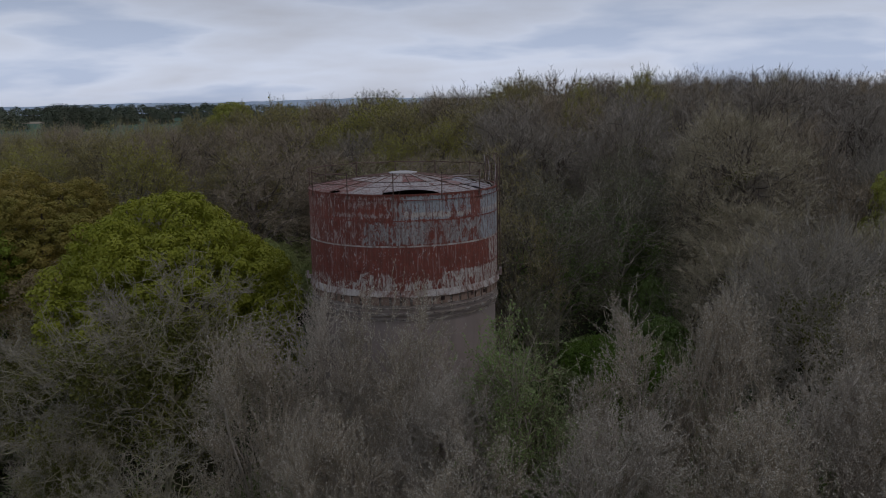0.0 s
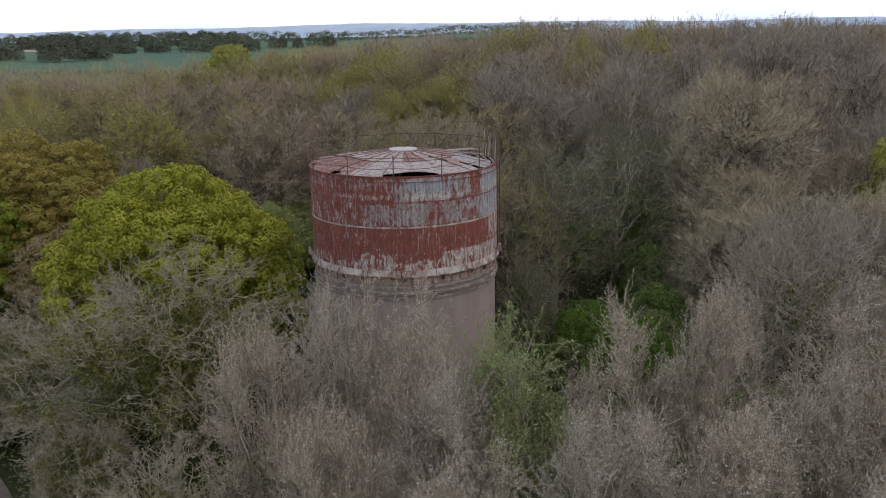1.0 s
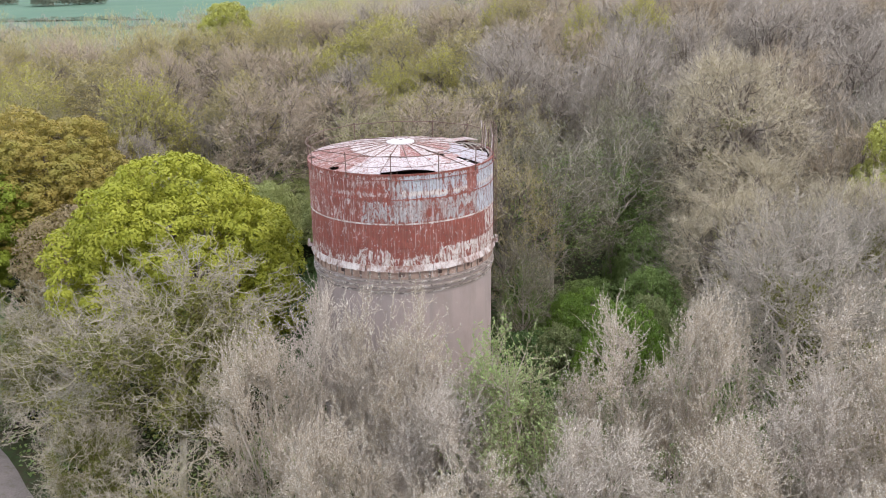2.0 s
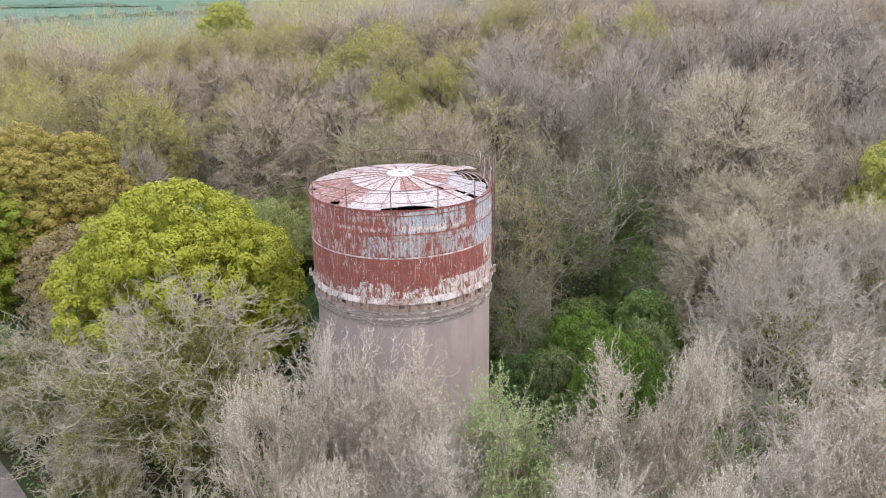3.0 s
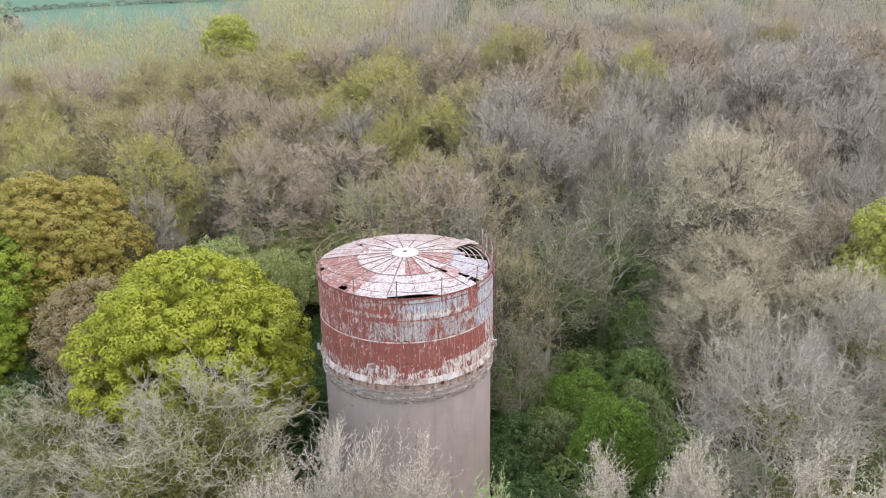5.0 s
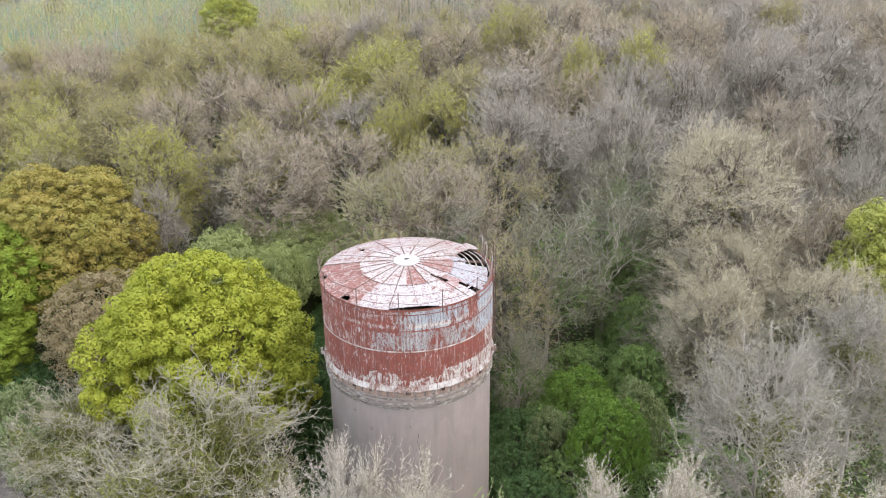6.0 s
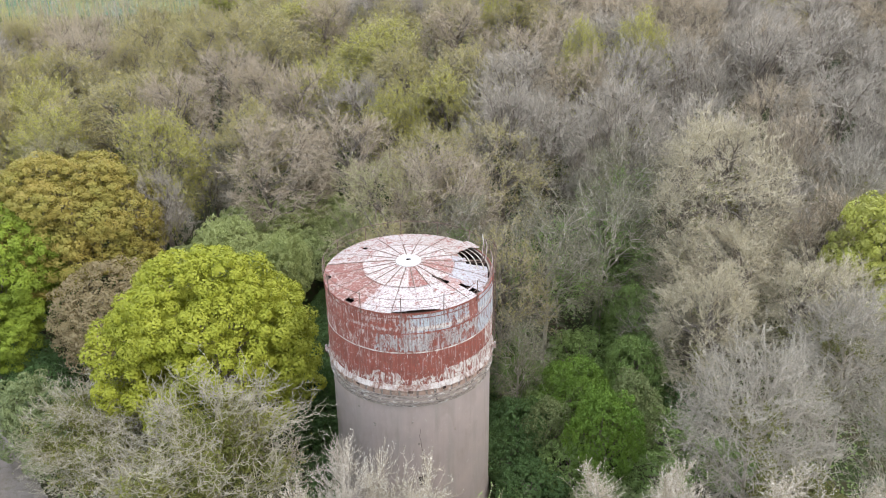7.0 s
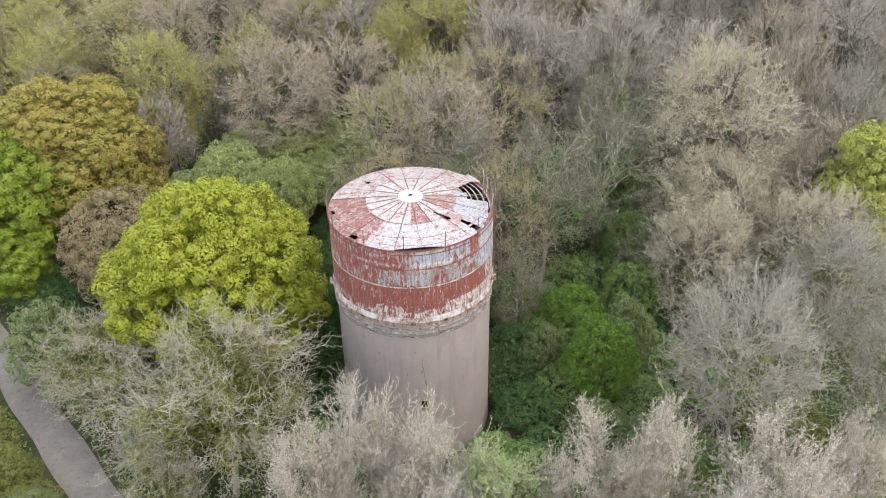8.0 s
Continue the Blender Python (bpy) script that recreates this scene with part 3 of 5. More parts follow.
def crack_mesh():
    rr, s, x, pts = random.Random(3), Soup(), 0.0, []
    for k in range(25):
        z = 8.1 - k * 0.13
        x += rr.uniform(-1, 1) * 0.05
        pts.append((x, z, rr.uniform(0.004, 0.014)))
    v = []
    for x, z, w in pts:
        a = 7.6 + math.degrees(x / 4.5)
        da = math.degrees(w / 4.5)
        v += [polar(4.546, a - da, z)[:], polar(4.546, a + da, z)[:]]
    s.add(v, [(2 * k, 2 * k + 2, 2 * k + 3, 2 * k + 1) for k in range(24)])
    return s.mesh("crack")


part("crack", crack_mesh(), M["inside"], tower, "long dark crack in the plaster")
for a, z, sz in ((-25, 8.2, .12), (2, 8.6, .08), (-38, 9.0, .1), (6, 7.1, .1), (-4, 6.9, .09), (33, 7.6, .08)):
    s = Soup()
    k = 7
    v = [polar(4.545, a + math.degrees(sz * rs.uniform(.5, 1) * math.sin(2 * math.pi * j / k) / 4.5), z + 1.3 * sz * rs.uniform(.6, 1) * math.cos(2 * math.pi * j / k))[:] for j in range(k)] + [polar(4.545, a, z)[:]]
    s.add(v, None, [(j, k, (j + 1) % k) for j in range(k)])
    part("plaster_chip", s.mesh("plaster_chip"), M["cornice_stone"], tower)

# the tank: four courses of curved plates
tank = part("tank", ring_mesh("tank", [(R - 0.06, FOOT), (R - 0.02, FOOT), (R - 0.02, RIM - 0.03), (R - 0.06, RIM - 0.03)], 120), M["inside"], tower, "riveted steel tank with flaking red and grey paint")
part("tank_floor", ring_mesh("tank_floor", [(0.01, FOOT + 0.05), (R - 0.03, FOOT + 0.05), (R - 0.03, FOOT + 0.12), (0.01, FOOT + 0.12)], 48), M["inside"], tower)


def plate(a0, a1, z0, z1, kind, out):
    gap = 0.04
    me = ring_mesh("plate", [(R - 0.02, z0 + 0.006), (R + out, z0 + 0.006), (R + out, z1 - 0.006), (R - 0.02, z1 - 0.006)], max(3, int((a1 - a0) / 3.5)), a0 + gap, a1 - gap)
    return part("plate", me, M[kind], tank)


# each course: its heights, how proud it stands, and the angles of its joints from the front round
COURSES = (
    (14.28, RIM, 0.012, (-98, -80, -62, -42, -20, -3, 4, 26, 45, 53, 74, 94)),
    (13.12, 14.28, 0.016, (-98, -74, -52, -34, -14, -2, 14, 31, 54, 74, 94)),
    (11.98, 13.12, 0.020, (-98, -60, -23, 7, 37, 62, 94)),
    (FOOT, 11.98, 0.020, (-98, -60, -23, -5, 25, 45, 70, 94)),
)
for z0, z1, out, joints in COURSES:
    for a0, a1 in zip(joints, joints[1:]):
        plate(a0, a1, z0, z1, "tank_paint", out + 0.004 * (int(a0) % 3))
    for k in range(8):
        plate(94 + 21 * k, 115 + 21 * k, z0, z1, "tank_paint", out)
for z, h in ((13.12, 0.035), (14.28, 0.02), (11.98, 0.015)):
    part("seam", ring_mesh("seam", [(R, z - h), (R + 0.035, z - h), (R + 0.035, z + h), (R, z + h)], 120), M["skirt_white"] if z == 13.12 else M["tank_red"], tank, "pale lapped seam")
part("rim", ring_mesh("rim", [(R - 0.02, RIM - 0.05), (R + 0.05, RIM - 0.05), (R + 0.05, RIM + 0.02), (R - 0.02, RIM + 0.02)], 120), M["tank_red"], tank)


def skirt_piece(a0, a1, seed):
    rr = random.Random(seed)
    s, n = Soup(), 8
    v = []
    for i in range(n + 1):
        a = a0 + (a1 - a0) * i / n
        low = 10.80 + rr.uniform(-0.03, 0.05)
        v += [polar(R + 0.0, a, 11.10)[:], polar(R + 0.035, a, 11.10)[:], polar(R + 0.13, a, low)[:], polar(R + 0.09, a, low - 0.015)[:]]
    q = []
    for i in range(n):
        for j in range(4):
            q.append((i * 4 + j, (i + 1) * 4 + j, (i + 1) * 4 + (j + 1) % 4, i * 4 + (j + 1) % 4))
    s.add(v, q + [(0, 1, 2, 3), (n * 4 + 3, n * 4 + 2, n * 4 + 1, n * 4)])
    return s.mesh("skirt_plate")


for k in range(18):
    part("skirt_plate", skirt_piece(k * 20 + 0.2, k * 20 + 19.8, k), M["skirt_white"], tank, "flared pale skirt plate")

# the roof: two rings of sheets on ribs, torn in places
APEX = 16.12


def roof_z(r):
    return APEX - 0.62 * r / R - 0.04 * math.sin(math.pi * r / R) * -1


def torn(r, a):
    """Where the sheets have rusted through or gone."""
    j = 2.2 * noise.noise(Vector((r * 2.1, a * 0.21, 3.0)))
    if 53 + 0.5 * j < a < 57.6 + 0.5 * j and r > 3.35 + 0.10 * j and not 3.95 < r < 4.03:
        return True
    if 41 + 5 * (r - 2) < a < 45.5 + 7 * (r - 2) and 1.95 < r < 2.95:
        return True
    if 97 < a < 123 + 2 * j and r > 3.1 + 0.25 * j:
        return True
    if 80 < a < 98 and r > 4.35:
        return True
    for ha, hr, hs in ((-42, 4.45, 0.24), (-133, 3.54, 0.15), (-80, 4.45, 0.22)):
        if (radians(a - ha) * hr) ** 2 + (r - hr) ** 2 < hs * hs:
            return True
    return False


def sheet_lift(r, a):
    z = 0.0
    if -14 < a < 23:                        # the front edge has sprung up
        z += 0.24 * max(0.0, (r - 3.4) / 1.2) * math.sin(math.pi * min(1, max(0, (a + 14) / 37))) ** 0.6 * (0.45 + 0.55 * max(0, (a + 14) / 37))
    if 62 < a < 97:
        z -= 0.16 * max(0.0, (r - 2.6) / 2)   # sagging
    if 121 < a < 135:
        z += 0.18 * max(0.0, (r - 3.0) / 1.6)
    if -90 < a < -70:
        z += 0.10 * max(0.0, (r - 3.6))
    return z + 0.02 * noise.noise(Vector((r * 1.5, a * 0.08, 0)))


roof = part("roof", ring_mesh("roof", [(R - 0.16, RIM - 0.12), (R - 0.03, RIM - 0.12), (R - 0.03, RIM - 0.02), (R - 0.16, RIM - 0.02)], 80), M["iron"], tower, "shallow conical sheet roof, torn and rusted")


def roof_sheet(a0, a1, r0, r1, kind, lift):
    na, nr, s = 18, 22, Soup()
    top = []
    for i in range(nr + 1):
        for j in range(na + 1):
            r, a = r0 + (r1 - r0) * i / nr, a0 + (a1 - a0) * j / na
            top.append(polar(r, a, roof_z(r) + sheet_lift(r, a) + lift)[:])
    top = np.array(top)
    v = np.concatenate([top, top - (0, 0, 0.02)])
    n, q = len(top), []
    keep = {}
    for i in range(nr):
        for j in range(na):
            r, a = r0 + (r1 - r0) * (i + .5) / nr, a0 + (a1 - a0) * (j + .5) / na
            keep[i, j] = not torn(r, (a + 180) % 360 - 180)
    for (i, j), k in keep.items():
        if k:
            f = [i * (na + 1) + j, i * (na + 1) + j + 1, (i + 1) * (na + 1) + j + 1, (i + 1) * (na + 1) + j]
            q += [f[::-1], [x + n for x in f]]
    if not q:
        return None
    s.add(v, q)
    return part("roof_sheet", s.mesh("roof_sheet"), M[kind], roof)


for k in range(20):
    a0 = -9 + 18 * k
    roof_sheet(a0 + 0.2, a0 + 17.8, 0.5, 2.56, "roof_paint", 0.02)
    roof_sheet(a0 + 0.1, a0 + 17.9, 2.52, R + 0.035, "roof_paint", 0.0)
    s = Soup()
    arc = np.array([[polar(2.55, a, roof_z(2.55) + sheet_lift(2.55, a) + 0.03)[:] for a in np.linspace(a0, a0 + 18, 7)]])
    s.tubes(arc, np.full((1, 7), 0.007), 4)
    part("roof_seam", s.mesh("roof_seam"), M["iron"], roof, "rusty lap between the sheets")
    rib = Soup()
    line = np.array([[polar(r, a0, roof_z(r) + sheet_lift(r, a0) + 0.02)[:] for r in np.linspace(0.5, R - 0.05, 10)]])
    rib.tubes(line, np.where(np.linspace(0.5, R - 0.05, 10) < 2.6, 0.032, 0.008 + 0.010 * ((k * 7) % 3 == 0))[None], 4)
    part("roof_rib", rib.mesh("roof_rib"), M["iron"], roof, "rusty batten over a joint")
part("roof_cap", ring_mesh("roof_cap", [(0.14, APEX + 0.03), (0.70, APEX - 0.05), (0.70, APEX + 0.01), (0.14, APEX + 0.08)], 28), M["roof_cap"], roof, "round white cap with an open vent")
# the bare roof timbers where sheets are gone
for r in (2.75, 3.1, 3.45, 3.8, 4.15, 4.45):
    s = Soup()
    pts = np.array([[polar(r, a, roof_z(r) - 0.07 - 0.05 * math.sin(a))[:] for a in np.linspace(89, 129, 8)]])
    s.tubes(pts, np.full((1, 8), 0.04), 4)
    part("purlin", s.mesh("purlin"), M["bark_pale"], roof, "weathered bare purlin")
for a in np.arange(0, 360, 36):
    s = Soup()
    pts = np.array([[polar(r, a, roof_z(r) - 0.16)[:] for r in (0.2, 2.4, R - 0.1)]])
    s.tubes(pts, np.full((1, 3), 0.05), 4)
    part("rafter", s.mesh("rafter"), M["iron"], roof)

# railing round the rim
railing = part("railing", ring_mesh("railing", [(R + 0.05, RIM - 0.27), (R + 0.075, RIM - 0.27), (R + 0.075, RIM - 0.24), (R + 0.05, RIM - 0.24)], 100), M["tank_red"], tower, "thin rusty iron railing")
post_angles = [-30 + 27.2 * k for k in range(13)]
for k, a in enumerate(post_angles):
    s = Soup()
    lean = rs.uniform(-0.03, 0.05)
    s.tubes(np.array([[polar(R + 0.05, a, RIM - 0.25)[:], polar(R + 0.05 + lean, a, RIM + 0.97)[:]]]), np.full((1, 2), 0.026), 5)
    part("post", s.mesh("post"), M["iron"], railing)


def rail(a0, a1, h, sag, r=0.014):
    n = max(6, int((a1 - a0) / 4))
    s = Soup()
    pts = []
    for i in range(n + 1):
        a = a0 + (a1 - a0) * i / n
        f = ((a + 30) / 27.2) % 1.0
        pts.append(polar(R + 0.06 + 0.03 * math.sin(a * 0.07), a, RIM + h - sag * 4 * f * (1 - f))[:])
    s.tubes(np.array([pts]), np.full((1, n + 1), r), 4)
    return part("rail", s.mesh("rail"), M["iron"], railing)


rail(-30, 78, 0.88, 0.05)
rail(-30, 60, 0.42, 0.07)
rail(120, 330, 0.90, 0.05, 0.022)
rail(225, 330, 0.45, 0.05, 0.017)

# the ladder that comes up over the rim
ladder = part("ladder", ring_mesh("ladder", [(R + 0.0, 15.1), (R + 0.2, 15.1), (R + 0.2, 15.16), (R + 0.0, 15.16)], 6, 93, 103), M["iron"], tower, "rusty access ladder with hooped handrails")
for a in (94.5, 101.5):
    s = Soup()
    pts = [polar(R + 0.22, a, z)[:] for z in np.linspace(10.9, 16.75, 8)] + [polar(R + 0.05, a, 16.95)[:], polar(R - 0.35, a, 16.8)[:], polar(R - 0.45, a, 15.6)[:]]
    s.tubes(np.array([pts]), np.full((1, len(pts)), 0.024), 5)
    part("stringer", s.mesh("stringer"), M["iron"], ladder)
for z in np.arange(11.1, 16.7, 0.3):
    s = Soup()
    s.tubes(np.array([[polar(R + 0.22, 94.5, z)[:], polar(R + 0.22, 101.5, z)[:]]]), np.full((1, 2), 0.016), 4)
    part("rung", s.mesh("rung"), M["iron"], ladder)
for a, h in ((84, 1.5), (108, 1.2), (114, 1.35)):
    s = Soup()
    s.tubes(np.array([[polar(R - 0.1, a, RIM - 0.2)[:], polar(R + 0.0, a + 0.5, RIM + h * 0.6)[:], polar(R - 0.12, a, RIM + h)[:]]]), np.full((1, 3), 0.028), 5)
    part("vent_pipe", s.mesh("vent_pipe"), M["roof_white"], ladder, "pale bent pipe")
for a in (-76, 78):
    s = Soup()
    s.box((0.18, 0.30, 0.16), Matrix.Translation(polar(R + 0.16, a, 11.16)) @ Matrix.Rotation(radians(a), 4, "Z"))
    s.box((0.10, 0.12, 0.26), Matrix.Translation(polar(R + 0.24, a, 11.32)) @ Matrix.Rotation(radians(a), 4, "Z"))
    part("bracket", s.mesh("bracket"), M["skirt_white"], tower, "small pale bracket")


# ---------------------------------------------------------------- trees
def unit(v):
    return v / (np.linalg.norm(v, axis=-1, keepdims=True) + 1e-9)


def sprout(rng, parent, plen, n, t0, t1, ang, ratio, k, up, wig):
    """n shoots on each parent rod: their points (count, k + 1, 3) and lengths."""
    N, K = parent.shape[0], parent.shape[1] - 1
    t = rng.uniform(t0, t1, (N, n))
    f = np.clip(t * K, 0, K - 1e-6)
    i = f.astype(int)
    rows = np.arange(N)[:, None]
    a, b = parent[rows, i], parent[rows, i + 1]
    p = a + (b - a) * (f - i)[..., None]
    tan = unit(b - a)
    side = unit(np.cross(tan, rng.normal(size=(N, n, 3))))
    th = np.radians(rng.uniform(*ang, (N, n)))[..., None]
    d = (np.cos(th) * tan + np.sin(th) * side).reshape(-1, 3)
    ln = (plen[:, None] * ratio * (1.15 - 0.55 * t) * rng.uniform(0.7, 1.25, (N, n))).ravel()
    return run(rng, p.reshape(-1, 3), d, ln, k, up, wig), ln


def run(rng, p, d, ln, k, up, wig):
    pts = [p]
    for _ in range(k):
        d = unit(d + np.array([0, 0, up]) + wig * rng.normal(size=d.shape))
        pts.append(pts[-1] + d * (ln / k)[:, None])
    return np.stack(pts, 1)


def tapered(pts, r0, r1):
    k = pts.shape[1]
    r0 = np.broadcast_to(np.asarray(r0, float), (len(pts),))
    return r0[:, None] * np.linspace(1, r1, k)[None]


def fit_shape(arrays, height, radius):
    """Scales the parts of a tree so that its tips reach the height and the radius."""
    tips = arrays[-1].reshape(-1, 3)
    h = np.percentile(tips[:, 2], 99.7)
    r = np.percentile(np.hypot(tips[:, 0], tips[:, 1]), 97)
    return np.array([radius / r, radius / r, height / h])


def along(rng, parent, n, t0, t1):
    """n places on each rod: points and the rod's direction there."""
    N, K = parent.shape[0], parent.shape[1] - 1
    f = np.clip(rng.uniform(t0, t1, (N, n)) * K, 0, K - 1e-6)
    i = f.astype(int)
    rows = np.arange(N)[:, None]
    a, b = parent[rows, i], parent[rows, i + 1]
    return (a + (b - a) * (f - i)[..., None]).reshape(-1, 3), unit(b - a).reshape(-1, 3)


def reach(rng, a, b, k, rise, wig):
    """Bent rods from a to b, bowed by rise, uneven by wig."""
    t = np.linspace(0, 1, k + 1)[None, :, None]
    ln = np.linalg.norm(b - a, axis=1)[:, None, None]
    p = a[:, None] * (1 - t) + b[:, None] * t
    p = p + np.sin(np.pi * t) * ln * (rise * np.array([0, 0, 1.0]) + wig * rng.normal(size=(len(a), k + 1, 3)))
    return p


def bare_tree(name, seed, height, radius, look_of, twig, bud=None, buds=0, bud_size=0.09, ivy=0, trunk_mat="bark", label="", category="tree", ivy_leaf="leaf_moss"):
    """A leafless tree: trunk and limbs in one part, the twigs in another, buds or catkins in a third."""
    g = np.random.default_rng(seed)
    o = look_of
    n1 = o["n1"]
    centre = np.array([0, 0, height * o["c0"]])
    ell = np.array([radius, radius, height * (1 - o["c0"])])
    k = np.arange(n1) + 0.5
    z = 1 - (1 - o["low"]) * k / n1
    az = k * 2.39996 + g.uniform(0, 6.28)
    d1 = unit(np.column_stack([np.cos(az) * np.sqrt(np.clip(1 - z * z, 0, 1)), np.sin(az) * np.sqrt(np.clip(1 - z * z, 0, 1)), z]) + 0.16 * g.normal(size=(n1, 3)))
    lump = g.uniform(1 - o["uneven"], 1.0, n1)
    pw = o.get("boxy", 2.7)

    def full(d):
        h = np.hypot(d[:, 0], d[:, 1])
        return d / ((h ** pw + np.abs(d[:, 2]) ** pw) ** (1 / pw))[:, None]

    stems = o.get("stems", 0)
    f = o.get("thick", 1.0)
    tr = Soup()
    if stems:
        a1 = np.column_stack([d1[:, :2] * 0.25, np.full(n1, -0.2)])
    else:
        top = height * o["fork"]
        p0 = run(g, np.zeros((1, 3)), np.array([[0, 0, 1.0]]), np.array([top]), 6, 0.06, 0.045)
        a1, _ = along(g, np.repeat(p0, n1, 0), 1, 0.42, 1.0)
        order = np.argsort(a1[:, 2])
        a1 = a1[order[np.argsort(np.argsort(d1[:, 2]))]]
        p0[:, 0, 2] -= 0.3
    p1 = reach(g, a1, centre + ell * full(d1) * (o.get("f1", 0.58) * lump)[:, None], 7, 0.06, o["wig"] * 0.5)
    d2 = unit(np.repeat(d1, o["n2"], 0) + o["s2"] * g.normal(size=(n1 * o["n2"], 3)))
    l2 = np.repeat(lump, o["n2"]) * g.uniform(0.86, 1.06, len(d2))
    a2, _ = along(g, p1, o["n2"], o.get("t2", 0.35), 1.0)
    p2 = reach(g, a2, centre + ell * full(d2) * (0.80 * l2)[:, None], o.get("k2", 5), o.get("sag", 0.05), o["wig"] * 0.6)
    a3, t3 = along(g, p2, o["n3"], o["t3"], 1.0)
    # long wands that leave the limbs and bend upwards
    d3 = unit(0.7 * t3 + 0.42 * g.normal(size=t3.shape) + np.array([0, 0, o["up"]]))
    p3 = reach(g, a3, a3 + d3 * (o["wand"] * g.uniform(0.45, 1.25, (len(a3), 1))), o["k3"], -0.07, o["bend"])
    a4, t4 = along(g, p3, o["n4"], 0.12, 1.0)
    l4 = (o["tip"] * g.uniform(0.4, 1.3, len(a4)))[:, None]
    d4 = unit(0.7 * t4 + 0.45 * g.normal(size=t4.shape) + np.array([0, 0, o["lift"]]))
    m4 = a4 + d4 * l4 * 0.5
    b4 = m4 + unit(d4 + 0.32 * g.normal(size=d4.shape) + np.array([0, 0, 0.22])) * l4 * 0.5
    tall = height / np.percentile(b4[:, 2], 99.4)
    wide = radius / np.percentile(np.hypot(b4[:, 0], b4[:, 1]), 95)
    for p in (p1, p2, p3, a4, m4, b4):
        p[..., 2] = np.where(p[..., 2] > 0, np.maximum(p[..., 2] * tall, 0.3), p[..., 2])
        p[..., :2] *= wide
    if not stems:
        p0 *= np.array([wide, wide, tall])
    root = new(name)
    if not stems:
        tr.tubes(p0, tapered(p0, 0.0165 * height, 0.22), 7)
    tr.tubes(p1, tapered(p1, (0.0058 if not stems else o.get("limb", 0.0048)) * height * f ** 0.5, 0.4), 5)
    tr.tubes(p2, tapered(p2, 0.028 * f, 0.5), 3 if o.get("afar") else 4)
    part("trunk", tr.mesh("trunk"), M[trunk_mat], root)
    cr = Soup()
    if o.get("afar"):
        cr.strips(p3, tapered(p3, 0.0165 * f, 0.6), g)
    else:
        cr.tubes(p3, tapered(p3, 0.0145 * f, 0.6), 3)
    cr.kinked(a4, m4, b4, 0.0125 * f * o.get("fine", 1.0), g)
    part("crown", cr.mesh("crown"), M[twig], root)
    if bud:
        s = Soup()
        u = g.random((buds, 1))
        i = g.integers(0, len(a4), buds)
        on = m4[i] * (1 - u) + b4[i] * u
        half_of = buds // 2
        on[:half_of] = along(g, p3[g.integers(0, len(p3), half_of)], 1, 0.3, 1.0)[0]
        s.leaves(on + g.normal(size=(buds, 3)) * 0.02, g.normal(size=(buds, 3)) + (0, 0, 0.6), bud_size, g, 0.55)
        part("flush", s.mesh("flush"), M[bud], root, "young growth on the twigs")
    if ivy:
        s = Soup()
        src = np.concatenate([p1[:, 2:5].reshape(-1, 3), p2[:, :3].reshape(-1, 3)])
        src = src[src[:, 2] < height * 0.8]
        hub = src[g.integers(0, len(src), max(6, ivy // 110))]
        pick = hub[g.integers(0, len(hub), ivy)] + g.normal(size=(ivy, 3)) * 0.34
        s.leaves(pick, g.normal(size=(ivy, 3)) + (0, 0, 0.8), 0.12, g, 0.8)
        part("ivy", s.mesh("ivy"), M[ivy_leaf], root, "mossy green ivy on the limbs")
    return tagged(root, label, category)


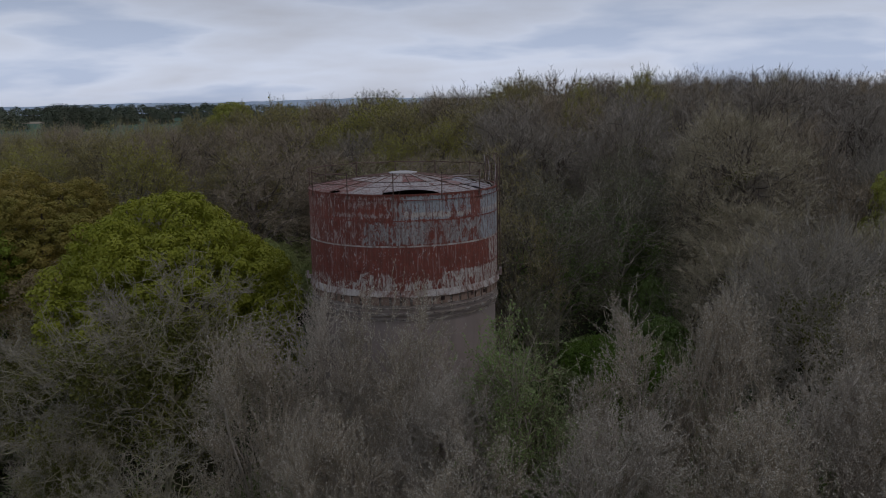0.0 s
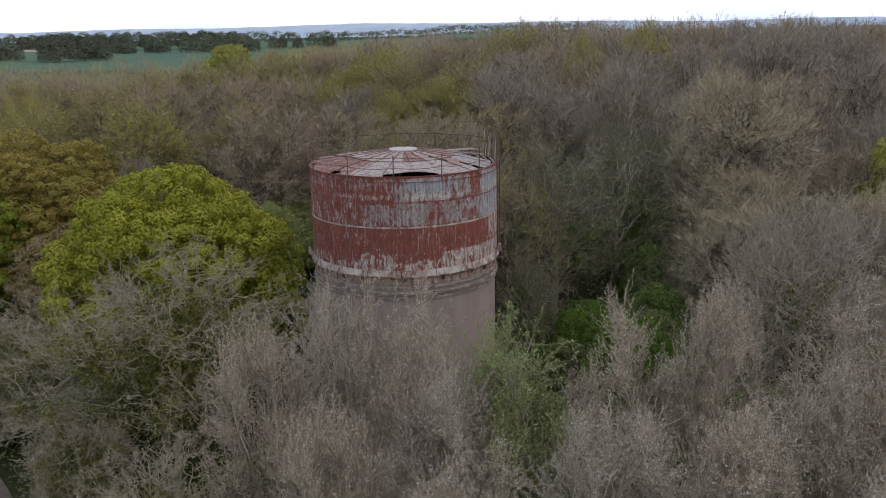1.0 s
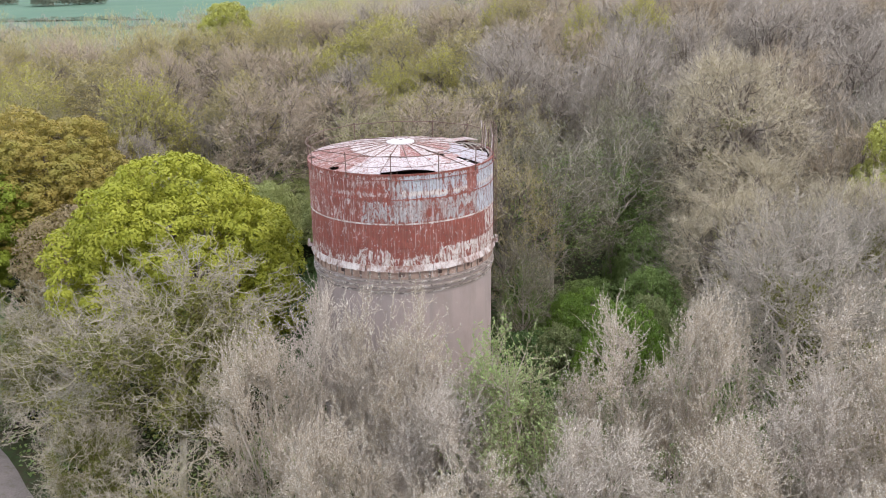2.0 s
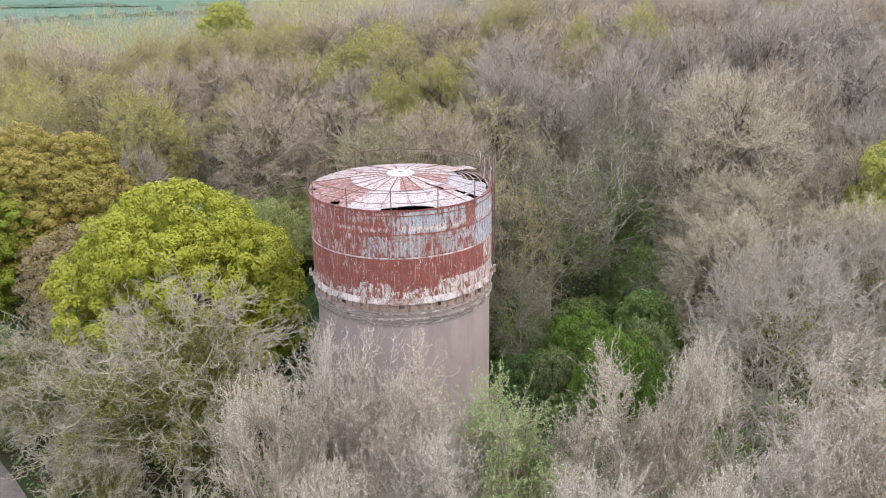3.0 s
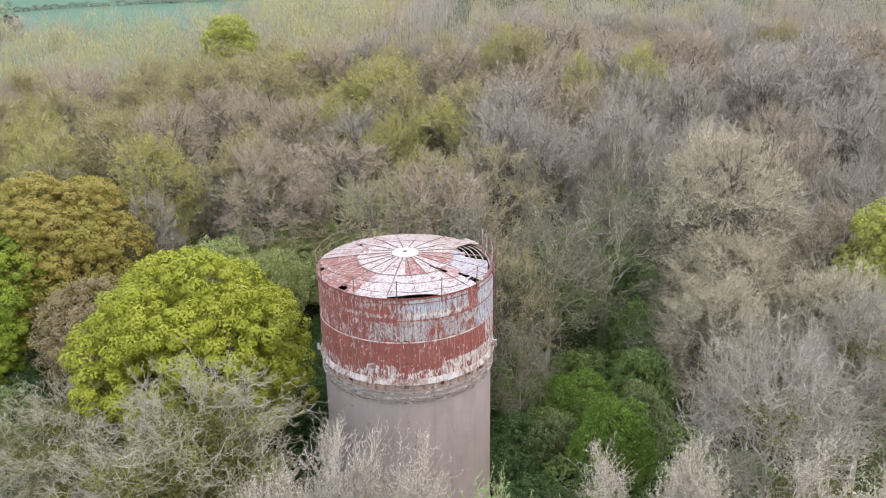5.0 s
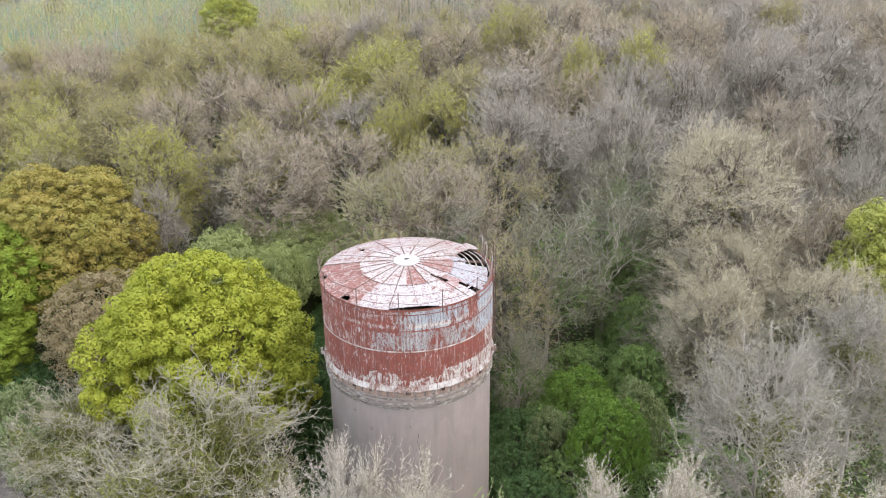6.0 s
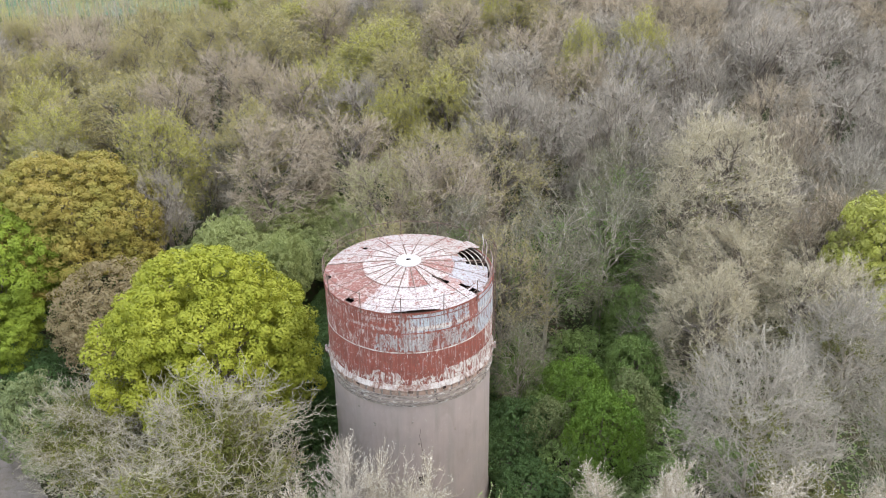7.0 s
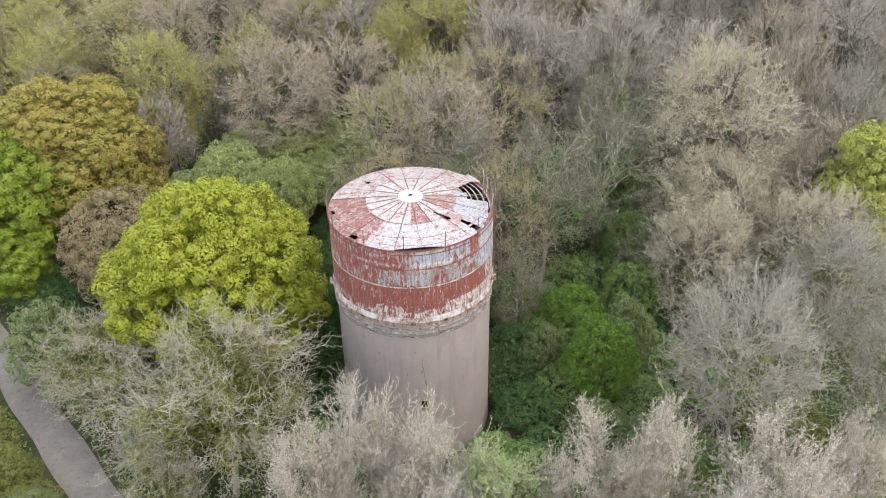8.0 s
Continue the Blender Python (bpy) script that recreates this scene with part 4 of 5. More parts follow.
def leafy_tree(name, seed, height, radius, leaf, clumps, per, size, low=0.3, lump=0.22, clump_r=0.42, label="", category="tree", lobes=30):
    """A tree in leaf: a crown of many clumps of blades on an uneven dome, over a trunk with limbs."""
    g = np.random.default_rng(seed)
    root = new(name)
    mid, half = height * (1 + low) / 2, height * (1 - low) / 2
    l0 = np.array([height * 0.5])
    p0 = run(g, np.zeros((1, 3)), np.array([[0, 0, 1.0]]), l0, 6, 0.05, 0.05)
    p1, l1 = sprout(g, p0, l0, 14, 0.35, 1.0, (25, 75), 0.9, 5, 0.12, 0.12)
    p2, l2 = sprout(g, p1, l1, 8, 0.25, 1.0, (20, 55), 0.5, 4, 0.1, 0.15)
    sc = fit_shape([p0, p1, p2], height * 0.8, radius * 0.72)
    p0, p1, p2 = p0 * sc, p1 * sc, p2 * sc
    tr = Soup()
    p0[:, 0, 2] -= 0.3
    tr.tubes(p0, tapered(p0, 0.03 * height, 0.5), 8)
    tr.tubes(p1, tapered(p1, 0.011 * height, 0.3), 5)
    if category != "shrub":
        tr.tubes(p2, tapered(p2, 0.03, 0.4), 3)
    part("trunk", tr.mesh("trunk"), M["bark"], root)
    # the dome is a heap of boughs; rounded lumps of leaf sit on what shows of each
    k = np.arange(lobes) + 0.5
    z = 1 - 1.55 * k / lobes
    az = k * 2.39996 + g.uniform(0, 6.28)
    d = unit(np.column_stack([np.cos(az) * np.sqrt(1 - z * z), np.sin(az) * np.sqrt(1 - z * z), z]) + 0.16 * g.normal(size=(lobes, 3)))
    lr = radius * (1.6 / math.sqrt(lobes)) * g.uniform(0.65, 1.5, lobes)
    lc = d * (np.array([radius, radius, half])[None] - lr[:, None] * 0.8) * g.uniform(1 - lump, 1.0, (lobes, 1)) + np.array([0, 0, mid])
    flat = np.array([1, 1, 0.8])
    many = 260
    q = unit(g.normal(size=(lobes, many, 3)) + 0.75 * d[:, None] + np.array([0, 0, 0.3]))
    cc = (lc[:, None] + q * lr[:, None, None] * flat * g.uniform(0.85, 1.0, (lobes, many, 1))).reshape(-1, 3)
    q, own = q.reshape(-1, 3), np.repeat(np.arange(lobes), many)
    inside = np.linalg.norm((cc[:, None] - lc[None]) / flat / lr[None, :, None], axis=2) < 0.84
    inside[np.arange(len(cc)), own] = False
    shown = np.flatnonzero(~inside.any(axis=1) & (cc[:, 2] > 0.15))
    kept, apart = [], 1.42 * clump_r
    for i in g.permutation(shown):
        if len(kept) == 0 or ((cc[kept] - cc[i]) ** 2).sum(1).min() > apart * apart:
            kept.append(i)
        if len(kept) >= clumps:
            break
    axis = unit(q[kept] + 0.5 * unit(cc[kept] - np.array([0, 0, mid - 0.3 * half])) + np.array([0, 0, 0.45]))
    cc = cc[kept]
    cc[:, :2] *= radius * 0.95 / np.percentile(np.hypot(cc[:, 0], cc[:, 1]), 95)
    n = len(cc)
    ball = unit(g.normal(size=(n, per, 3)) + 0.7 * axis[:, None])
    br = clump_r * g.uniform(0.65, 1.35, (n, 1, 1)) * g.choice([1.0, 0.94, 0.8, 1.12], (n, per, 1)) * g.uniform(0.94, 1.05, (n, per, 1))
    p = (cc[:, None] + ball * br * np.array([1, 1, 0.82])).reshape(-1, 3)
    nrm = (ball + np.array([0, 0, 0.15]) + g.normal(size=(n, per, 3)) * (0.65 if category == "shrub" else 0.30)).reshape(-1, 3)
    s = Soup()
    s.leaves(p, nrm, size, g, 0.72)
    # larger, older blades within, which close the crown
    k = np.arange(clumps // 3) + 0.5
    z = 1 - 1.6 * k / len(k)
    within = np.column_stack([np.cos(k * 2.4) * np.sqrt(1 - z * z), np.sin(k * 2.4) * np.sqrt(1 - z * z), z])
    core = within * np.array([radius, radius, half]) * g.uniform(0.45, 0.66, (len(k), 1)) + np.array([0, 0, mid])
    s.leaves(np.maximum(core, (-99, -99, 0.2)), within + 0.4 * g.normal(size=within.shape), size * 3.2, g, 0.75)
    part("crown", s.mesh("crown"), M[leaf], root)
    return tagged(root, label, category)


SPREADING = dict(n1=20, c0=0.50, low=-0.60, uneven=0.28, n2=10, s2=0.36, n3=9, n4=10, tip=0.34, lift=0.15, thick=0.82, boxy=2.2, wig=0.10, f1=0.62, t2=0.30, t3=0.2, fork=0.60, wand=1.15, up=0.25, k3=3, bend=0.08)
CROOKED = dict(n1=22, c0=0.50, low=-0.60, uneven=0.30, n2=10, s2=0.27, n3=8, n4=8, tip=0.28, lift=0.10, thick=0.86, fine=0.8, boxy=2.2, wig=0.12, f1=0.60, t2=0.30, t3=0.12, fork=0.55, wand=0.80, up=0.22, k2=7, k3=4, bend=0.13, sag=-0.05)
ASCENDING = dict(n1=36, c0=0.46, low=-0.85, uneven=0.22, n2=9, s2=0.30, n3=9, n4=10, tip=0.42, lift=0.18, thick=0.82, boxy=2.2, wig=0.08, fork=0.62, f1=0.66, t2=0.35, t3=0.25, wand=1.3, up=0.32, k3=3, bend=0.07)
FANNED = dict(stems=1, n1=10, c0=0.40, low=0.0, uneven=0.42, n2=9, s2=0.27, n3=19, n4=6, tip=0.27, lift=0.25, thick=0.66, f1=0.70, boxy=2.2, wig=0.08, t2=0.30, t3=0.15, limb=0.0062, wand=0.90, up=0.50, k3=3, bend=0.08)
MIDDLE = dict(n1=19, c0=0.52, low=-0.5, uneven=0.26, n2=8, s2=0.34, n3=8, n4=11, tip=0.44, lift=0.2, thick=0.86, boxy=2.3, wig=0.10, fork=0.55, f1=0.66, t2=0.4, t3=0.25, wand=1.25, up=0.28, k3=3, bend=0.08, afar=1)
MIDDLE_UP = dict(stems=1, n1=17, c0=0.46, low=-0.2, uneven=0.26, n2=8, s2=0.32, n3=8, n4=11, tip=0.46, lift=0.3, thick=0.86, f1=0.68, boxy=2.3, wig=0.07, t2=0.4, t3=0.25, wand=1.3, up=0.5, k3=3, bend=0.06, afar=1)
BUDDING = dict(n1=19, c0=0.50, low=-0.5, uneven=0.22, n2=8, s2=0.34, n3=7, n4=8, tip=0.38, lift=0.15, thick=0.82, boxy=2.2, wig=0.10, fork=0.55, f1=0.68, t2=0.4, t3=0.25, wand=1.05, up=0.25, k3=2, bend=0.09, afar=1)
MOSSY = dict(n1=17, c0=0.50, low=-0.6, uneven=0.34, n2=8, s2=0.36, n3=7, n4=9, tip=0.38, lift=0.0, thick=0.86, boxy=2.3, wig=0.13, fork=0.5, t3=0.2, wand=1.0, up=0.12, k3=3, bend=0.12)
DISTANT = dict(n1=17, c0=0.50, low=-0.2, uneven=0.22, n2=7, s2=0.34, n3=7, n4=9, tip=0.46, lift=0.25, thick=0.98, boxy=2.2, wig=0.08, fork=0.6, f1=0.68, t2=0.4, t3=0.25, wand=1.2, up=0.35, k3=2, bend=0.08, afar=1)

PROTO = {}


def proto(key, ob, height, radius):
    PROTO[key] = [ob, height, radius, False]


proto("ash", bare_tree("ash_tree", 11, 12.0, 5.2, CROOKED, "twig_ash", "bud", 2500, 0.06, 24000, "bark_moss", "bare spreading ash with pale twigs and ivy below"), 12.0, 5.2)
proto("ash_b", bare_tree("ash_tree", 12, 12.0, 4.6, SPREADING, "twig_silver", "catkin", 7000, 0.05, 2600, "bark_pale", "bare spreading tree with pale silvery twigs"), 12.0, 4.6)
for i, key in enumerate(("willow_a", "willow_b", "willow_c")):
    proto(key, bare_tree("willow_tree", 21 + i, 12.0, 2.8, FANNED, "twig_pale" if i == 0 else "twig_tan", "catkin", 30000, 0.062, 0, "bark_pale", "upright sallow willow hung with pale catkins"), 12.0, 2.8)
proto("willow_g", bare_tree("willow_tree", 27, 12.0, 2.4, FANNED, "twig_olive", "catkin_green", 26000, 0.10, 0, "bark_pale", "willow coming into fresh silvery green leaf"), 12.0, 2.4)
proto("poplar", bare_tree("bare_tree", 31, 18.0, 4.6, ASCENDING, "twig_straw", "bud", 2500, 0.09, 1600, "bark", "tall bare tree with straw-coloured rising twigs"), 18.0, 4.6)
for i, (key, tw, sty) in enumerate((("grey_a", "twig_grey", MIDDLE), ("grey_b", "twig_grey", MIDDLE_UP), ("brown_a", "twig_brown", MIDDLE), ("brown_b", "twig_brown", MIDDLE_UP))):
    proto(key, bare_tree("bare_tree", 41 + i, 13.0, 3.9, sty, tw, None, 0, 0.1, 500, "bark", "leafless tree of the wood with %s twigs" % ("grey" if i < 2 else "reddish brown")), 13.0, 3.9)
for i, (key, sty) in enumerate((("bud_a", BUDDING), ("bud_b", dict(BUDDING, n1=11, uneven=0.36, lift=0.3)))):
    proto(key, bare_tree("budding_tree", 51 + i, 13.0, 3.9, sty, "twig_olive", "bud_green" if i else "bud", 13000, 0.09, 0, "bark", "tree of the wood breaking into yellow-green bud"), 13.0, 3.9)
for i, (key, tw) in enumerate((("far_grey", "twig_grey"), ("far_brown", "twig_brown"))):
    proto(key, bare_tree("bare_tree", 81 + i, 13.0, 3.9, DISTANT, tw, None, 0, 0.1, 0, "bark", "leafless tree deep in the wood with %s twigs" % ("grey" if i < 1 else "brown")), 13.0, 3.9)
proto("far_bud", bare_tree("budding_tree", 84, 13.0, 3.9, DISTANT, "twig_olive", "bud", 11000, 0.135, 0, "bark", "tree deep in the wood in yellow-green bud"), 13.0, 3.9)
proto("yellow", bare_tree("budding_tree", 55, 13.0, 3.6, MIDDLE, "twig_olive", "leaf_yellow", 22000, 0.14, 0, "bark", "tree flushed with bright yellow-green young leaf"), 13.0, 3.6)
proto("mossy", bare_tree("bare_tree", 91, 13.0, 4.0, MOSSY, "twig_moss", "bud_green", 1500, 0.10, 5000, "bark_pale", "gnarled leafless tree with mossy limbs and ivy", ivy_leaf="leaf_shrub"), 13.0, 4.0)
proto("maple", leafy_tree("maple_tree", 66, 13.0, 3.6, "leaf_maple", 380, 150, 0.15, 0.15, 0.28, 0.42, "young maple in yellow-green flower and leaf", lobes=30), 13.0, 3.6)
proto("oak", leafy_tree("oak_tree", 61, 14.6, 6.4, "leaf_oak", 1000, 210, 0.155, 0.08, 0.26, 0.52, "round oak in fresh bright yellow-green leaf", lobes=85), 14.6, 6.4)
proto("green", leafy_tree("oak_tree", 62, 13.0, 4.6, "leaf_green", 560, 190, 0.155, 0.08, 0.26, 0.50, "tree in full fresh green leaf", lobes=50), 13.0, 4.6)
proto("orange", leafy_tree("oak_tree", 63, 14.5, 6.0, "leaf_orange", 1000, 150, 0.14, 0.06, 0.24, 0.44, "broad oak with bronze and olive young leaf", lobes=75), 14.5, 6.0)
proto("brown", leafy_tree("thorn_tree", 64, 8.0, 3.2, "leaf_brown", 420, 90, 0.11, 0.05, 0.2, 0.36, "small brown budding tree", lobes=34), 8.0, 3.2)
proto("shrub", leafy_tree("shrub", 71, 4.0, 2.2, "leaf_shrub", 190, 60, 0.105, 0.0, 0.40, 0.26, "green leafy shrub under the trees", "shrub", 18), 4.0, 2.2)
proto("shrub_bright", leafy_tree("shrub", 72, 4.5, 2.3, "leaf_bright", 320, 60, 0.10, 0.0, 0.40, 0.24, "fresh bright green bush", "shrub", 22), 4.5, 2.3)
proto("shrub_dark", leafy_tree("shrub", 73, 3.5, 2.4, "leaf_ivy", 170, 60, 0.11, 0.0, 0.40, 0.28, "dark ivy-green bush that fills shaded gaps", "shrub", 18), 3.5, 2.4)
proto("shrub_moss", leafy_tree("shrub", 75, 4.0, 2.2, "leaf_moss", 160, 60, 0.105, 0.0, 0.40, 0.28, "low yellow-green bramble bush in young leaf", "shrub", 18), 4.0, 2.2)
proto("shrub_sage", leafy_tree("shrub", 74, 5.0, 2.4, "leaf_sage", 150, 90, 0.12, 0.0, 0.3, 0.34, "grey-green bush just in leaf", "shrub", 22), 5.0, 2.4)
proto("shrub_light", leafy_tree("shrub", 76, 7.0, 3.0, "leaf_light", 260, 110, 0.14, 0.38, 0.25, 0.40, "pale fresh green thicket behind the oak", "shrub", 30), 7.0, 3.0)

rt = random.Random(8)
PLACED = []


def plant(key, x, y, top, radius, label=""):
    """Sets a tree with its foot on the ground at (x, y), its tips at the height top."""
    ob, h, r, used = PROTO[key]
    z = float(ground_z(x, y)) - 0.05
    turn = Matrix.LocRotScale((x, y, z), Euler((0, 0, rt.uniform(0, 6.28))), (radius / r, radius / r, (top - z) / h))
    if used:
        t = copy_thing(ob, turn @ Matrix.Diagonal((*[1 / s for s in ob.scale], 1)))
    else:
        ob.matrix_basis = turn
        PROTO[key][3], t = True, ob
    if not key.startswith("shrub"):
        PLACED.append((x, y, radius))
    if key.startswith("shrub"):
        group = "bushes under the trees"
    elif key.startswith("willow"):
        group = "sallow willows before the tower"
    else:
        group = "trees of the wood"
    tagged(t, label, group=group)
    return t


# round the tower
plant("oak", -14.6, 46.6, 14.9, 6.7)
plant("ash", -12.7, 36.3, 12.9, 5.9)
for key, x, y, top, r in (
        ("ash", -20.6, 41.6, 9.4, 4.6), ("ash", -17.2, 37.6, 6.4, 2.6), ("ash", -9.5, 25.0, 9.0, 3.6), ("ash", -15.0, 32.8, 7.4, 2.4),
        ("willow_a", -4.3, 31.4, 12.5, 2.3), ("willow_b", -2.0, 30.7, 12.9, 2.6), ("willow_c", -6.6, 29.6, 11.8, 2.5), ("willow_a", -0.3, 27.5, 11.0, 2.3),
        ("willow_g", 2.7, 28.2, 12.3, 2.5), ("willow_b", 6.4, 29.9, 12.3, 2.4), ("willow_c", 9.4, 29.5, 13.0, 2.5), ("willow_a", 12.6, 26.4, 11.0, 2.5),
        # shrub_dark near x -7.4 is added: dark leaf for the shadow beside the oak
        ("willow_b", 15.2, 28.4, 13.2, 3.2), ("willow_c", 18.9, 29.6, 11.8, 2.4), ("shrub_moss", 13.0, 32.5, 4.4, 2.4), ("shrub_moss", 17.6, 33.8, 4.6, 2.4), ("shrub", 10.0, 34.8, 3.8, 2.4), ("shrub_dark", 6.4, 34.6, 3.4, 2.4), ("shrub", 13.4, 35.8, 5.0, 2.2), ("shrub", 16.6, 35.0, 4.8, 2.2), ("shrub_dark", -7.3, 49.4, 5.0, 1.9), ("shrub_dark", -7.5, 45.4, 4.2, 1.9), ("shrub", 2.6, 38.2, 2.6, 1.6), ("shrub", 4.4, 36.6, 3.0, 2.0), ("shrub", 15.2, 34.6, 4.0, 2.2), ("ash_b", 16.2, 37.6, 14.4, 4.4), ("ash_b", 25.0, 36.8, 12.6, 3.2), ("shrub_moss", 20.6, 36.6, 5.2, 2.3), ("shrub_moss", 23.6, 34.6, 5.4, 2.4),
        ("willow_c", -3.6, 25.4, 10.4, 2.4), ("willow_b", 0.6, 23.6, 10.0, 2.4), ("willow_a", 4.6, 24.6, 10.7, 2.5), ("willow_c", 8.5, 24.0, 10.9, 2.7),
        ("willow_b", -7.0, 22.0, 8.6, 2.4), ("willow_b", 11.5, 21.0, 10.2, 2.7), ("willow_a", 15.8, 23.0, 11.2, 2.9),
        ("poplar", 19.4, 58.5, 19.0, 5.5), ("poplar", 18.4, 54.0, 13.2, 4.3), ("poplar", 24.8, 50.5, 12.4, 4.2), ("poplar", 17.2, 50.4, 11.8, 3.6), ("shrub", 14.4, 60.5, 9.5, 2.0), ("shrub", 12.9, 57.5, 6.8, 2.0), ("ash_b", 24.5, 45.0, 13.0, 4.0), ("ash_b", 30.5, 63.0, 15.6, 4.8), ("maple", 29.6, 53.4, 15.8, 3.8),
        ("orange", -29.8, 64.0, 15.2, 7.2), ("green", -33.6, 58.2, 13.2, 5.0), ("green", -33.2, 55.0, 8.6, 3.8), ("brown", -23.6, 54.6, 10.2, 4.4), ("shrub_sage", -27.2, 47.0, 6.2, 2.8), ("shrub_sage", -24.4, 44.6, 5.0, 2.2), ("shrub_dark", -28.6, 52.8, 3.6, 2.4), ("shrub_dark", -27.0, 50.4, 3.2, 2.2), ("shrub_dark", -31.2, 55.2, 3.8, 2.4), ("shrub", -24.0, 49.0, 3.2, 2.2),
        ("grey_b", -23.5, 66.0, 13.0, 2.8), ("grey_b", -20.6, 72.0, 14.0, 2.4),
        ("yellow", 18.0, 80.5, 22.0, 3.0), ("yellow", 12.8, 81.2, 21.0, 2.6), ("grey_a", 16.6, 75.6, 20.4, 4.2), ("brown_a", 11.4, 75.8, 19.8, 4.0), ("grey_b", 21.5, 77.0, 20.6, 4.2), ("yellow", -0.1, 76.6, 17.8, 3.9), ("yellow", -4.6, 75.0, 16.9, 2.8), ("yellow", -11.7, 81.4, 17.6, 4.4),
        ("maple", -31.2, 132.0, 20.4, 4.5), ("yellow", 7.0, 100.0, 21.6, 3.4),
        ("mossy", 7.0, 55.0, 15.4, 4.0), ("mossy", 4.6, 49.2, 9.6, 2.3), ("mossy", 11.5, 57.5, 15.2, 4.0), ("mossy", 1.0, 57.0, 14.2, 3.8), ("bud_a", -4.0, 55.5, 12.8, 3.8), ("mossy", 13.5, 62.5, 16.5, 4.2), ("mossy", 14.5, 52.5, 9.0, 2.6), ("shrub_dark", 3.8, 44.5, 3.4, 2.0), ("shrub", 4.6, 51.0, 4.4, 2.4), ("shrub", 9.5, 53.5, 5.2, 2.6), ("shrub", 10.5, 49.0, 3.6, 2.2), ("shrub_dark", 2.2, 51.5, 4.4, 2.2), ("shrub_dark", 15.6, 49.5, 4.0, 2.4), ("shrub_sage", 12.0, 39.0, 3.0, 1.8), ("shrub_dark", -8.8, 55.0, 4.4, 2.4), ("shrub", 17.0, 43.5, 3.4, 2.2), ("shrub_moss", 20.5, 41.0, 3.6, 2.4), ("shrub_moss", 22.5, 38.0, 3.2, 2.2),
        ("willow_c", 0.9, 29.6, 10.4, 2.3), ("shrub_bright", 9.6, 43.6, 7.2, 2.4), ("shrub", 12.6, 50.0, 7.4, 2.2), ("shrub", 13.6, 54.6, 8.6, 2.2), ("shrub_bright", 8.4, 48.2, 6.2, 2.4), ("shrub_sage", 11.9, 46.6, 6.6, 1.9), ("shrub_sage", 6.4, 45.6, 5.4, 1.7), ("shrub", 7.6, 43.5, 3.6, 2.2), ("shrub_dark", 5.0, 42.0, 2.8, 2.2), ("shrub", 13.0, 50.5, 4.2, 2.4), ("shrub", 7.3, 48.5, 4.6, 2.6),
        ("shrub_dark", 4.6, 46.5, 4.4, 2.3), ("shrub", 12.6, 42.2, 3.2, 2.2), ("shrub", 13.8, 46.0, 3.8, 2.4), ("shrub_sage", 9.0, 39.8, 3.6, 2.0), ("shrub_dark", 5.6, 38.0, 2.4, 2.1),
        ("shrub", 14.6, 54.5, 5.0, 2.2), ("shrub_dark", -8.2, 47.5, 3.8, 2.2), ("shrub_dark", -7.6, 43.0, 2.8, 2.0), ("shrub_dark", -8.0, 51.5, 4.2, 2.4), ("shrub", -8.2, 39.2, 2.4, 2.0),
        # shrub_dark here is added too, dark leaf for the shade below the thicket
        ("shrub_light", -9.6, 64.2, 7.8, 3.2), ("shrub_light", -11.2, 69.6, 9.0, 3.0), ("shrub_light", -8.0, 68.0, 8.4, 2.8), ("shrub_dark", -7.6, 58.6, 4.2, 2.4), ("shrub_dark", -10.4, 57.4, 4.0, 2.4), ("shrub_dark", -8.4, 61.2, 4.4, 2.4), ("shrub_light", -12.8, 66.4, 8.6, 3.1), ("shrub_light", -16.0, 68.4, 8.8, 3.2), ("shrub_light", -18.8, 66.2, 7.0, 2.8), ("shrub_light", -17.0, 61.8, 10.4, 2.7), ("shrub_light", -20.2, 62.6, 7.6, 2.6), ("shrub_light", -12.2, 58.8, 10.6, 2.1), ("shrub_light", -14.2, 59.8, 9.4, 2.2), ("shrub", -19.5, 55.0, 5.0, 2.4),
        ("shrub_moss", -28.6, 39.4, 2.6, 2.0), ("shrub_moss", -26.2, 36.9, 2.4, 1.9), ("shrub_moss", -31.0, 41.8, 2.6, 2.0), ("shrub_moss", -24.0, 34.6, 2.2, 1.8), ("shrub_moss", -30.0, 40.5, 3.0, 2.2), ("shrub_moss", -27.0, 37.0, 2.6, 2.2), ("shrub_sage", -24.0, 33.8, 2.4, 2.0), ("shrub_moss", -32.5, 43.5, 3.2, 2.2), ("shrub_moss", -20.8, 31.0, 2.2, 2.0), ("shrub_sage", -28.8, 34.5, 2.4, 2.0), ("shrub_moss", -25.0, 30.5, 2.2, 2.0), ("shrub", -18.5, 40.0, 2.6, 1.8), ("shrub_sage", -24.0, 45.5, 3.4, 2.0), ("shrub_sage", -22.0, 47.5, 4.6, 2.2)):
    plant(key, x, y, top, r)


def track_distance(x, y):
    best = 1e9
    for (ax, ay), (bx, by) in zip(TRACK, TRACK[1:]):
        f = max(0, min(1, ((x - ax) * (bx - ax) + (y - ay) * (by - ay)) / ((bx - ax) ** 2 + (by - ay) ** 2)))
        best = min(best, math.hypot(x - ax - f * (bx - ax), y - ay - f * (by - ay)))
    return best


rf = random.Random(23)


